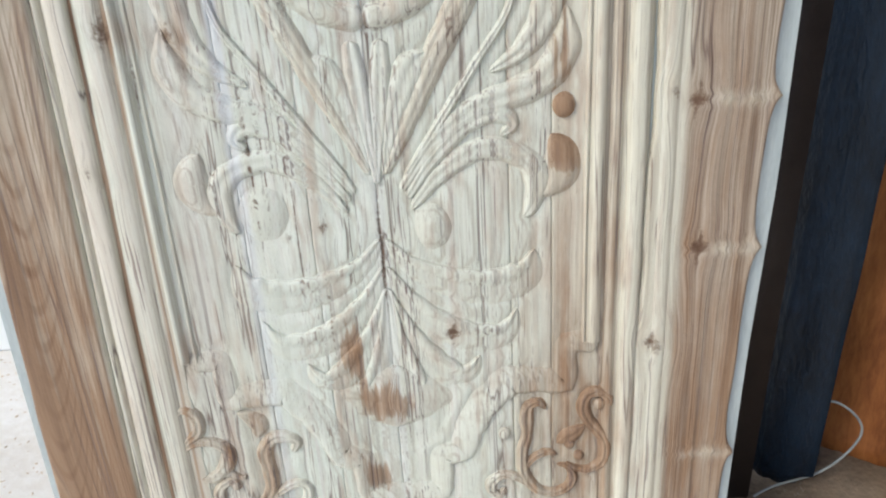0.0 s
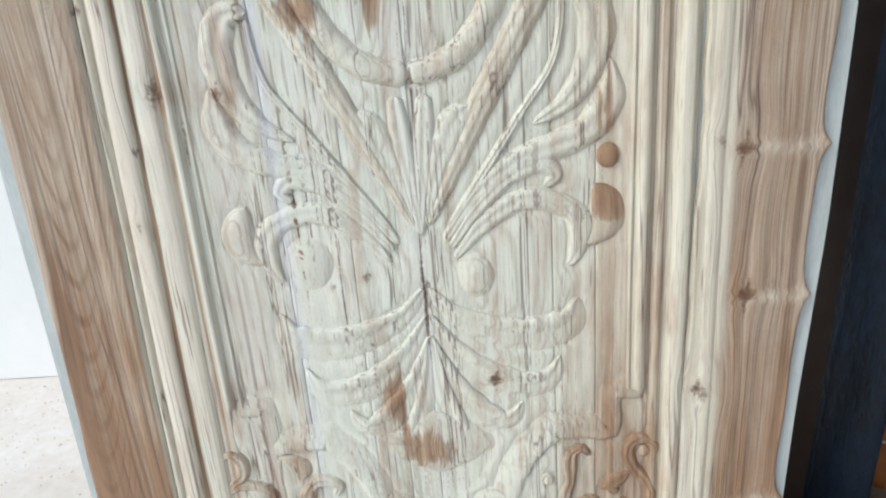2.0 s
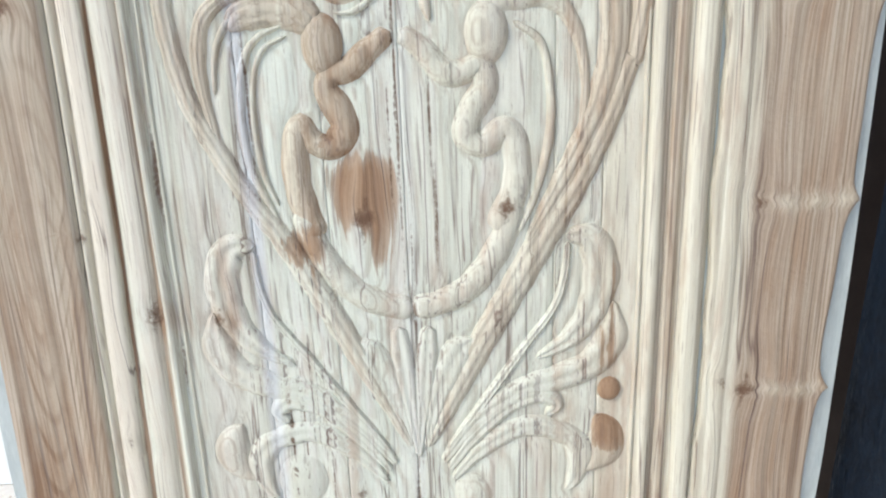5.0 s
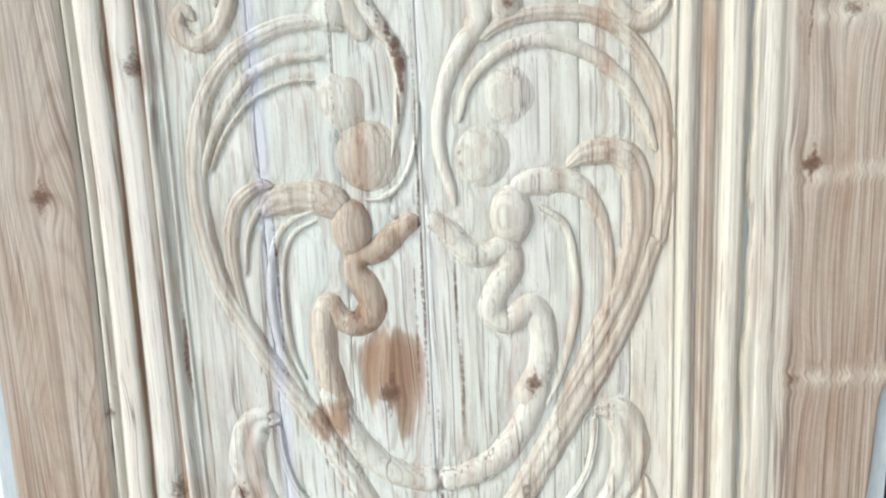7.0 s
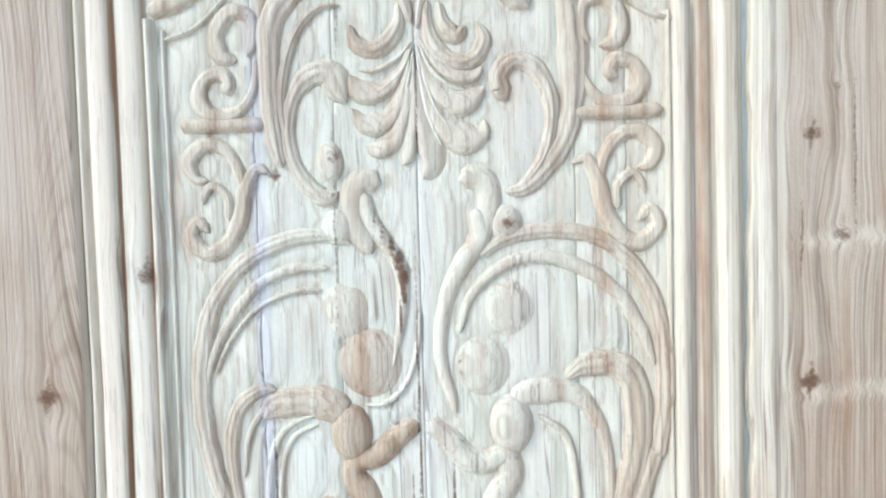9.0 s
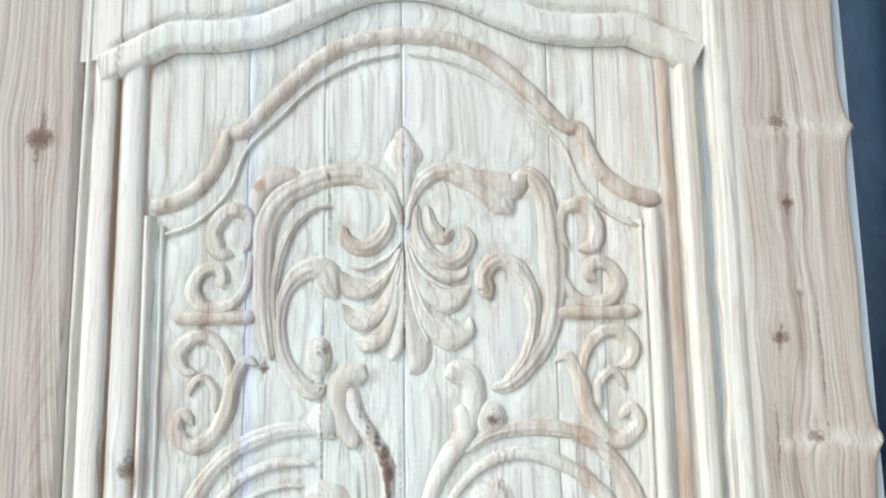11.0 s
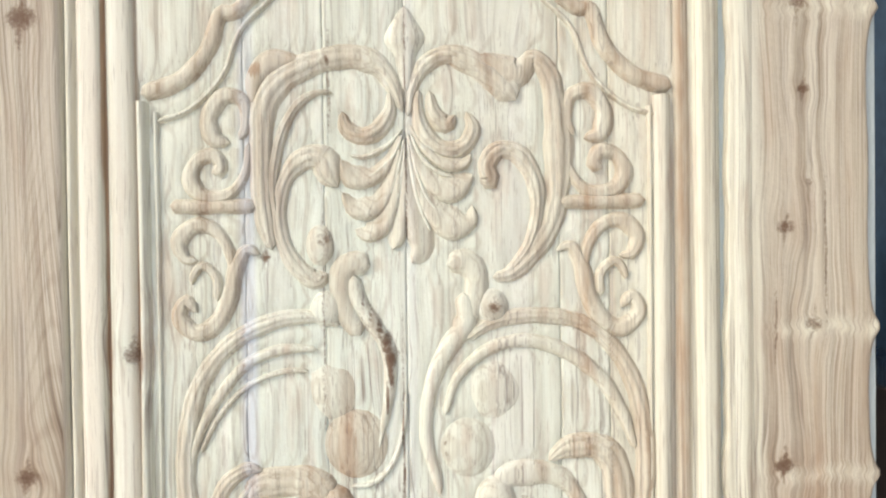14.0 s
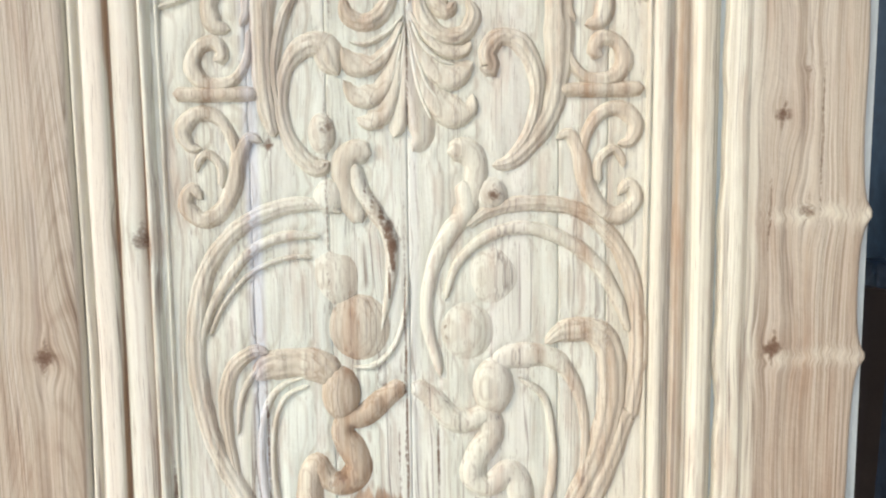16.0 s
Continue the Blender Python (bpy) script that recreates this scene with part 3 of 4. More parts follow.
ridge("corner_leaf", [(-0.204, 0.298, 0.004), (-0.191, 0.292, 0.015), (-0.178, 0.279, 0.02), (-0.184, 0.26, 0.007)], 0.007, 3)
ridge("corner_leaf", [(-0.266, 0.201, 0.004), (-0.251, 0.2, 0.014), (-0.233, 0.209, 0.011), (-0.213, 0.199, 0.007), (-0.206, 0.204, 0.003)], 0.006, 3)
ridge("corner_scroll", [(0.265, 0.277, 0.007), (0.269, 0.291, 0.009), (0.257, 0.301, 0.011), (0.243, 0.299, 0.012), (0.236, 0.283, 0.013), (0.243, 0.261, 0.012), (0.258, 0.241, 0.012), (0.266, 0.22, 0.011), (0.262, 0.197, 0.012), (0.245, 0.185, 0.009), (0.226, 0.188, 0.007), (0.215, 0.198, 0.004)], 0.009, 3)
ridge("corner_scroll", [(0.188, 0.28, 0.006), (0.181, 0.29, 0.009), (0.168, 0.287, 0.011), (0.164, 0.271, 0.014), (0.164, 0.244, 0.011), (0.158, 0.216, 0.012), (0.16, 0.185, 0.012), (0.174, 0.159, 0.012), (0.197, 0.15, 0.011), (0.218, 0.159, 0.011), (0.224, 0.177, 0.01), (0.215, 0.191, 0.006), (0.203, 0.195, 0.003)], 0.009, 3)
ridge("corner_scroll", [(0.161, 0.187, 0.004), (0.17, 0.205, 0.008), (0.188, 0.215, 0.008), (0.203, 0.211, 0.006)], 0.007, 3)
ridge("corner_scroll", [(0.171, 0.157, 0.004), (0.154, 0.175, 0.01), (0.133, 0.182, 0.01), (0.117, 0.172, 0.013), (0.117, 0.157, 0.01), (0.129, 0.151, 0.009), (0.134, 0.162, 0.005)], 0.008, 3)
ridge("corner_leaf", [(0.202, 0.228, 0.006), (0.215, 0.236, 0.018), (0.228, 0.244, 0.014), (0.238, 0.254, 0.004)], 0.007, 3)
for x, z, wide in ((-0.281, 0.291, 0.011), (-0.221, 0.188, 0.013), (-0.232, 0.215, 0.012), (0.256, 0.285, 0.016), (0.219, 0.227, 0.014), (0.231, 0.208, 0.014), (0.136, 0.247, 0.015)):
    bead("rosette", x, z, wide, 0.008, both=False)
ridge("cup", [(0.005, 0.354, 0.041), (0.003, 0.322, 0.105), (0, 0.29, 0.1), (-0.001, 0.266, 0.058)], 0.008, -1)
ridge("lower_leaf", [(0.004, 0.518, 0.007), (0.03, 0.485, 0.019), (0.068, 0.464, 0.029), (0.107, 0.453, 0.035), (0.143, 0.454, 0.036), (0.168, 0.468, 0.031), (0.176, 0.496, 0.005)], 0.0055, 1)
ridge("lower_leaf", [(0.003, 0.484, 0.007), (0.024, 0.445, 0.019), (0.055, 0.409, 0.031), (0.098, 0.388, 0.031), (0.132, 0.387, 0.028), (0.148, 0.401, 0.018), (0.154, 0.422, 0.004)], 0.0055, 1)
ridge("lower_leaf", [(0.001, 0.457, 0.007), (0.015, 0.416, 0.018), (0.033, 0.38, 0.025), (0.058, 0.348, 0.032), (0.086, 0.336, 0.022), (0.101, 0.346, 0.015), (0.108, 0.362, 0.004)], 0.0055, 1)
ridge("lower_leaf", [(0.005, 0.451, 0.006), (0.009, 0.4, 0.016), (0.021, 0.353, 0.022), (0.033, 0.321, 0.02)], 0.0055, 1)
ridge("fan_leaf", [(0.001, 0.582, 0.006), (0.008, 0.637, 0.014), (0.014, 0.689, 0.018), (0.018, 0.736, 0.013)], 0.007, 1)
ridge("fan_leaf", [(0.01, 0.594, 0.006), (0.022, 0.644, 0.017), (0.037, 0.684, 0.025), (0.05, 0.708, 0.024), (0.065, 0.721, 0.005)], 0.008, 1)
ridge("fan_leaf", [(0.035, 0.591, 0.006), (0.079, 0.653, 0.008), (0.118, 0.709, 0.007), (0.149, 0.753, 0.006), (0.16, 0.792, 0.006), (0.162, 0.823, 0.005)], 0.006, 1)
ridge("fan_leaf", [(0.028, 0.574, 0.007), (0.066, 0.624, 0.016), (0.111, 0.658, 0.019), (0.154, 0.672, 0.023), (0.191, 0.689, 0.025), (0.21, 0.72, 0.025), (0.21, 0.758, 0.005)], 0.009, 1)
ridge("ear_leaf", [(0.159, 0.829, 0.008), (0.185, 0.825, 0.023), (0.197, 0.79, 0.028), (0.188, 0.748, 0.024), (0.164, 0.716, 0.016), (0.13, 0.696, 0.005)], 0.009, 1)
ridge("fan_leaf", [(0.034, 0.565, 0.007), (0.065, 0.607, 0.014), (0.104, 0.642, 0.014), (0.139, 0.653, 0.016), (0.153, 0.64, 0.013), (0.14, 0.629, 0.006)], 0.007, 1)
ridge("fan_leaf", [(0.038, 0.552, 0.006), (0.071, 0.589, 0.016), (0.116, 0.615, 0.019), (0.16, 0.606, 0.019), (0.18, 0.581, 0.023), (0.172, 0.546, 0.013), (0.163, 0.536, 0.005)], 0.007, 1)
bead("bead", 0.209, 0.658, 0.023, 0.009, both=False)
ridge("half_bead", [(0.195, 0.628, 0.007), (0.205, 0.61, 0.025), (0.208, 0.586, 0.029), (0.192, 0.565, 0.013), (0.178, 0.564, 0.004)], 0.01, 1)
bead("berry", 0.061, 0.530, 0.045, 0.009, tall=1.25, both=False)
bead("berry", -0.130, 0.556, 0.050, 0.0055, tall=1.25, both=False)
ridge("heart_stem", [(0.012, 0.594, 0.007), (0.039, 0.649, 0.016), (0.073, 0.714, 0.02), (0.109, 0.777, 0.021), (0.143, 0.836, 0.021), (0.172, 0.886, 0.018), (0.198, 0.942, 0.017), (0.217, 0.997, 0.015), (0.221, 0.999, 0.014), (0.23, 1.062, 0.015), (0.225, 1.119, 0.014), (0.207, 1.167, 0.012), (0.172, 1.201, 0.011), (0.124, 1.21, 0.011), (0.083, 1.204, 0.01), (0.057, 1.188, 0.007)], 0.009, 3)
ridge("heart_rib", [(0.035, 1.115, 0.005), (0.048, 1.151, 0.007), (0.077, 1.177, 0.009), (0.113, 1.186, 0.01), (0.154, 1.174, 0.011), (0.187, 1.148, 0.011), (0.207, 1.114, 0.01), (0.219, 1.08, 0.005)], 0.007, 3)
ridge("heart_leaf", [(0.135, 1.069, 0.004), (0.153, 1.081, 0.014), (0.182, 1.082, 0.017), (0.199, 1.063, 0.019), (0.203, 1.015, 0.019), (0.19, 0.956, 0.017), (0.165, 0.901, 0.015), (0.138, 0.851, 0.011), (0.121, 0.822, 0.005)], 0.009, 3)
ridge("heart_rib", [(0.108, 1.035, 0.004), (0.134, 1.015, 0.006), (0.143, 0.974, 0.006), (0.143, 0.93, 0.007), (0.13, 0.874, 0.006), (0.113, 0.834, 0.004)], 0.006, 3)
ridge("heart_rib", [(0.077, 1.04, 0.006), (0.101, 1.056, 0.019), (0.143, 1.054, 0.015), (0.166, 1.027, 0.01), (0.176, 0.984, 0.007), (0.174, 0.934, 0.007), (0.157, 0.89, 0.007)], 0.006, 3)
bead("rosette", -0.083, 1.281, 0.026, 0.007, both=False, tall=1.5, tone=0.2)
bead("scroll_head", 0.083, 1.026, 0.038, 0.0135, both=False, tall=1.45, tone=0.2)
ridge("inner_vine", [(0.001, 1.03, 0.014), (0.023, 1.013, 0.016), (0.041, 0.993, 0.019), (0.058, 0.99, 0.018), (0.076, 0.996, 0.018), (0.081, 0.976, 0.02), (0.067, 0.953, 0.02), (0.062, 0.933, 0.02), (0.078, 0.921, 0.018), (0.099, 0.937, 0.019), (0.11, 0.919, 0.02), (0.11, 0.88, 0.021), (0.089, 0.835, 0.021)], 0.01, 3)
ridge("inner_vine", [(0.109, 0.866, 0.02), (0.093, 0.82, 0.02), (0.062, 0.778, 0.021), (0.027, 0.76, 0.02), (0, 0.757, 0.019)], 0.01, 1)
bead("fruit", 0.084, 1.138, 0.05, 0.007, both=False)
bead("fruit", 0.057, 1.083, 0.048, 0.006, both=False)
ridge("center_stem", [(0.054, 1.233, 0.015), (0.058, 1.205, 0.015), (0.039, 1.179, 0.014), (0.022, 1.141, 0.011), (0.017, 1.095, 0.01), (0.027, 1.053, 0.008), (0.03, 1.037, 0.003)], 0.007, 3)
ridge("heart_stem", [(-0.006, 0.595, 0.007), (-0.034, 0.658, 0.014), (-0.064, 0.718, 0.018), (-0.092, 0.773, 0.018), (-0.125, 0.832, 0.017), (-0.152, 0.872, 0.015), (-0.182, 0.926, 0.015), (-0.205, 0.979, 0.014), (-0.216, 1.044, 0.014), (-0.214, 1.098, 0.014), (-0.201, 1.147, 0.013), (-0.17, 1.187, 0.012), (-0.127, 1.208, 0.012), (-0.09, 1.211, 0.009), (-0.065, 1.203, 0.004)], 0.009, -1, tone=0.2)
ridge("heart_rib", [(-0.211, 1.066, 0.003), (-0.203, 1.097, 0.007), (-0.184, 1.133, 0.008), (-0.156, 1.166, 0.008), (-0.121, 1.18, 0.008), (-0.087, 1.18, 0.004)], 0.007, -1)
ridge("heart_rib", [(-0.201, 1.081, 0.003), (-0.184, 1.115, 0.004), (-0.155, 1.145, 0.004), (-0.12, 1.159, 0.004), (-0.096, 1.159, 0.003)], 0.004, -1)
ridge("heart_leaf", [(-0.173, 0.899, 0.005), (-0.186, 0.967, 0.007), (-0.189, 1.011, 0.01), (-0.18, 1.046, 0.01), (-0.158, 1.064, 0.009), (-0.142, 1.063, 0.003)], 0.006, -1)
ridge("heart_rib", [(-0.177, 0.978, 0.003), (-0.172, 1.016, 0.005), (-0.157, 1.043, 0.005), (-0.138, 1.052, 0.004)], 0.004, -1)
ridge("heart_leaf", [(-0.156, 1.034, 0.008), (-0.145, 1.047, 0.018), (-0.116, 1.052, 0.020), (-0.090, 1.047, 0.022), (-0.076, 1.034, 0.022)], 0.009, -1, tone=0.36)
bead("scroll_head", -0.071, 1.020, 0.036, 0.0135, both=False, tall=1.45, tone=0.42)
ridge("heart_rib", [(-0.101, 1.04, 0.002), (-0.131, 1.028, 0.005), (-0.148, 1.002, 0.006), (-0.154, 0.949, 0.007), (-0.148, 0.901, 0.007), (-0.129, 0.857, 0.004)], 0.005, -1)
ridge("heart_rib", [(-0.104, 1.029, 0.003), (-0.127, 1.017, 0.004), (-0.139, 0.988, 0.004), (-0.142, 0.943, 0.005), (-0.137, 0.898, 0.005), (-0.126, 0.869, 0.003)], 0.004, -1)
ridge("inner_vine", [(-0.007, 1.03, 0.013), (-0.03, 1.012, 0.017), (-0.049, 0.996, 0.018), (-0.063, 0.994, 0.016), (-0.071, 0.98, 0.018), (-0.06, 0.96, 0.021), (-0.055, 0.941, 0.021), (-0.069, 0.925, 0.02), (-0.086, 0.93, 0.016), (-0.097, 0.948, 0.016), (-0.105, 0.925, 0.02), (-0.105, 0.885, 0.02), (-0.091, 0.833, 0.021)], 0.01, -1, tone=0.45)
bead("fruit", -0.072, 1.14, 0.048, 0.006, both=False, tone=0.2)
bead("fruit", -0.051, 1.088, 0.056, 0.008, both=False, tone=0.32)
ridge("tendril", [(-0.002, 1.137, 0.002), (-0.005, 1.101, 0.004), (-0.017, 1.067, 0.004), (-0.037, 1.049, 0.005), (-0.058, 1.047, 0.002)], 0.004, -1)
ridge("center_stem", [(-0.051, 1.251, 0.01), (-0.048, 1.229, 0.013), (-0.033, 1.204, 0.012), (-0.018, 1.176, 0.011), (-0.018, 1.138, 0.008), (-0.026, 1.097, 0.005), (-0.03, 1.081, 0.003)], 0.007, -1)
ridge("crest_leaf", [(0.003, 1.387, 0.003), (0.013, 1.36, 0.01), (0.028, 1.34, 0.017), (0.047, 1.335, 0.022), (0.065, 1.347, 0.005)], 0.009, 3)
ridge("crest_leaf", [(0.003, 1.382, 0.003), (0.011, 1.346, 0.008), (0.025, 1.316, 0.017), (0.044, 1.3, 0.024), (0.062, 1.303, 0.013), (0.064, 1.317, 0.003)], 0.009, 3)
ridge("crest_leaf", [(0.0, 1.365, 0.005), (0.005, 1.327, 0.014), (0.013, 1.297, 0.019), (0.015, 1.275, 0.017), (0.005, 1.262, 0.005)], 0.009, 3)
ridge("crest_leaf", [(0.005, 1.395, 0.003), (0.018, 1.376, 0.008), (0.037, 1.359, 0.012), (0.057, 1.358, 0.009), (0.063, 1.367, 0.004)], 0.009, 3)
ridge("crest_volute", [(0.014, 1.429, 0.005), (0.013, 1.408, 0.009), (0.019, 1.386, 0.014), (0.037, 1.371, 0.013), (0.057, 1.374, 0.013), (0.066, 1.391, 0.011), (0.059, 1.407, 0.004)], 0.01, 3)
ridge("crest_volute", [(0.024, 1.428, 0.004), (0.028, 1.407, 0.012), (0.04, 1.395, 0.013), (0.049, 1.404, 0.005)], 0.008, 3)
ridge("crest_scroll", [(0.003, 1.403, 0.004), (0.008, 1.43, 0.008), (0.02, 1.452, 0.012), (0.041, 1.462, 0.014), (0.061, 1.456, 0.018), (0.083, 1.443, 0.02), (0.101, 1.426, 0.02), (0.108, 1.418, 0.005)], 0.01, 3)
ridge("crest_scroll", [(0.11, 1.448, 0.005), (0.125, 1.458, 0.013), (0.14, 1.44, 0.015), (0.146, 1.407, 0.017), (0.148, 1.369, 0.022), (0.147, 1.331, 0.017), (0.14, 1.298, 0.016), (0.123, 1.271, 0.014), (0.101, 1.251, 0.012), (0.083, 1.247, 0.006)], 0.01, 3)
ridge("crest_scroll", [(0.071, 1.341, 0.005), (0.082, 1.34, 0.013), (0.079, 1.356, 0.014), (0.091, 1.37, 0.013), (0.111, 1.364, 0.014), (0.125, 1.339, 0.013), (0.127, 1.309, 0.01), (0.118, 1.277, 0.009), (0.101, 1.255, 0.006)], 0.01, 3)
ridge("crest_scroll", [(-0.002, 1.408, 0.004), (-0.009, 1.43, 0.011), (-0.024, 1.452, 0.016), (-0.047, 1.461, 0.018), (-0.074, 1.459, 0.017), (-0.101, 1.45, 0.019), (-0.123, 1.435, 0.02), (-0.136, 1.411, 0.02), (-0.139, 1.372, 0.016), (-0.139, 1.334, 0.015), (-0.135, 1.301, 0.014), (-0.129, 1.277, 0.008)], 0.01, 3)
ridge("crest_scroll", [(-0.069, 1.427, 0.003), (-0.085, 1.427, 0.005), (-0.102, 1.416, 0.007), (-0.116, 1.394, 0.008), (-0.124, 1.367, 0.008), (-0.127, 1.339, 0.007), (-0.124, 1.307, 0.006), (-0.116, 1.277, 0.005), (-0.103, 1.258, 0.004)], 0.007, 3)
ridge("crest_scroll", [(-0.065, 1.336, 0.004), (-0.072, 1.347, 0.019), (-0.079, 1.363, 0.02), (-0.097, 1.364, 0.017), (-0.114, 1.347, 0.012), (-0.122, 1.32, 0.011), (-0.12, 1.29, 0.011), (-0.108, 1.263, 0.013), (-0.089, 1.247, 0.014), (-0.076, 1.253, 0.008)], 0.01, 3)
ridge("crest_volute", [(-0.014, 1.428, 0.004), (-0.014, 1.408, 0.01), (-0.026, 1.39, 0.014), (-0.042, 1.385, 0.012), (-0.056, 1.393, 0.012), (-0.06, 1.409, 0.004)], 0.009, 3)
ridge("crest_leaf", [(-0.005, 1.387, 0.004), (-0.015, 1.363, 0.008), (-0.031, 1.346, 0.013), (-0.051, 1.347, 0.017), (-0.062, 1.363, 0.003)], 0.009, 3)
ridge("crest_leaf", [(-0.005, 1.376, 0.003), (-0.014, 1.344, 0.009), (-0.027, 1.319, 0.015), (-0.048, 1.316, 0.015), (-0.061, 1.331, 0.003)], 0.009, 3)
ridge("crest_leaf", [(-0.005, 1.368, 0.003), (-0.011, 1.333, 0.011), (-0.021, 1.303, 0.016), (-0.037, 1.291, 0.013), (-0.049, 1.295, 0.004)], 0.009, 3)
ridge("crest_leaf", [(-0.002, 1.36, 0.005), (-0.004, 1.322, 0.01), (-0.009, 1.289, 0.013), (-0.013, 1.276, 0.006)], 0.009, 3)
ridge("crest_tip", [(0.002, 1.426, 0.006), (0.002, 1.46, 0.016), (0.001, 1.48, 0.028), (0.001, 1.509, 0.004)], 0.008, -1)
ridge("crest_stem", [(0.039, 1.26, 0.016), (0.056, 1.262, 0.019), (0.067, 1.249, 0.018), (0.064, 1.219, 0.016), (0.049, 1.193, 0.015)], 0.008, 1)
bead("rosette", 0.082, 1.219, 0.029, 0.007)
ridge("curl", [(0.163, 1.383, 0.005), (0.157, 1.396, 0.007), (0.159, 1.42, 0.009), (0.178, 1.425, 0.012), (0.192, 1.406, 0.012), (0.188, 1.385, 0.012), (0.172, 1.38, 0.005)], 0.008, 1)
ridge("curl", [(0.19, 1.351, 0.011), (0.181, 1.356, 0.01), (0.188, 1.368, 0.01), (0.204, 1.363, 0.01), (0.211, 1.345, 0.012), (0.198, 1.329, 0.011), (0.175, 1.33, 0.009), (0.159, 1.349, 0.006), (0.154, 1.38, 0.005)], 0.008, 1)
ridge("bar", [(0.148, 1.319, 0.01), (0.18, 1.319, 0.011), (0.212, 1.319, 0.011), (0.231, 1.32, 0.01)], 0.008, 1)
ridge("curl", [(0.17, 1.253, 0.006), (0.175, 1.277, 0.008), (0.188, 1.296, 0.009), (0.207, 1.301, 0.011), (0.223, 1.286, 0.012), (0.217, 1.269, 0.008), (0.205, 1.267, 0.004)], 0.008, 1)
ridge("curl", [(0.187, 1.228, 0.006), (0.187, 1.25, 0.007), (0.201, 1.262, 0.006), (0.21, 1.252, 0.006), (0.211, 1.244, 0.003)], 0.007, 1)
ridge("curl", [(0.145, 1.272, 0.004), (0.158, 1.277, 0.008), (0.169, 1.258, 0.011), (0.175, 1.231, 0.012), (0.187, 1.207, 0.012), (0.207, 1.197, 0.012), (0.224, 1.212, 0.011), (0.217, 1.228, 0.009), (0.206, 1.217, 0.006)], 0.009, 1)
ridge("arch_moulding", [(-0.004, 1.607, 0.014), (0.048, 1.6, 0.014), (0.088, 1.581, 0.014), (0.13, 1.543, 0.014), (0.163, 1.507, 0.012), (0.18, 1.503, 0.012), (0.192, 1.47, 0.013), (0.219, 1.441, 0.014), (0.257, 1.428, 0.014)], 0.009, 2)
ridge("arch_rib", [(-0.239, 1.401, 0.004), (-0.206, 1.413, 0.004), (-0.174, 1.445, 0.004), (-0.156, 1.488, 0.004), (-0.125, 1.519, 0.004), (-0.091, 1.552, 0.004), (-0.045, 1.577, 0.004), (-0.002, 1.586, 0.004)], 0.0035, 1)
ridge("crest_rib", [(0.004, 1.383, 0.002), (0.011, 1.351, 0.004), (0.021, 1.324, 0.004), (0.034, 1.308, 0.003)], 0.004, 1)
ridge("crest_rib", [(0.003, 1.38, 0.003), (0.007, 1.348, 0.004), (0.013, 1.319, 0.005), (0.024, 1.292, 0.002)], 0.004, 1)
ridge("crest_rib", [(0.006, 1.386, 0.003), (0.016, 1.364, 0.004), (0.034, 1.348, 0.004), (0.048, 1.344, 0.002)], 0.004, 1)
ridge("crest_rib", [(0.006, 1.391, 0.002), (0.021, 1.375, 0.004), (0.042, 1.365, 0.004), (0.058, 1.367, 0.002)], 0.004, 1)
ridge("acanthus", [(-0.145, 1.417, 0.005), (-0.142, 1.441, 0.016), (-0.128, 1.456, 0.019), (-0.108, 1.458, 0.012), (-0.092, 1.452, 0.004)], 0.007, -1)
ridge("acanthus", [(0.071, 1.461, 0.006), (0.091, 1.45, 0.019), (0.109, 1.443, 0.021), (0.12, 1.455, 0.012), (0.123, 1.464, 0.004)], 0.007, 3)


def gouged(x, z):
    """The ground dips beside the carving, with shallow tool marks between."""
    y = np.zeros_like(x)
    p = np.concatenate(CARVED)
    for cx, cz, w in p[::2]:
        near = (np.abs(x - cx) < 0.04 + w) & (np.abs(z - cz) < 0.04 + w)
        if near.any():
            dist = np.hypot(x[near] - cx, z[near] - cz) - w * 0.55
            y[near] = np.maximum(y[near], 0.0010 * np.exp(-(dist / 0.0032) ** 2) + 0.0016 * np.exp(-(np.maximum(dist, 0) / 0.013) ** 2))
    return y + 0.0004 * np.sin(x * 260 + 3 * np.sin(z * 9)) * np.sin(z * 31 + x * 40)


def ogee(x):
    """The lower edge of the top rail."""
    return smooth_steps(np.abs(x), [(0, 1.672), (0.03, 1.669), (0.06, 1.660), (0.10, 1.641), (0.14, 1.624), (0.18, 1.618), (0.235, 1.618), (0.30, 1.585), (0.32, 1.58)])


lx = np.linspace(-0.306, 0.300, 150)
top_line = np.stack([lx, ogee(lx) - 0.011, np.full_like(lx, 0.027)], 1)
CARVED.append(top_line)
for a, c in zip(SEAMS[:-1], SEAMS[1:]):
    board("plank", a + 0.00015, c - 0.00015, 0.10, 1.675, GROUND, 0.016, panel, "", (0.002, 0.004), gouged, round_by=0.0005)


def core_edge(z):
    """The straight outer edge of the core behind the right stile."""
    return smooth_steps(z, [(0.0, 0.430), (0.34, 0.4385), (0.56, 0.4495), (0.78, 0.453), (1.86, 0.4545)])


def wavy(z):
    """The waney outer edge of the right stile: bulging at the knots."""
    e = smooth_steps(z, [(0.15, 0.418), (0.27, 0.418), (0.42, 0.424), (0.60, 0.428), (0.73, 0.431), (0.85, 0.437), (1.0, 0.441), (1.2, 0.4425)]) + 0.001 * np.sin(z * 7.1) + 0.0007 * np.sin(z * 43)
    for n in NODES:
        e = e + 0.012 * np.exp(-np.abs(z - n) / 0.012)
    return np.minimum(e, core_edge(z) - 0.001)


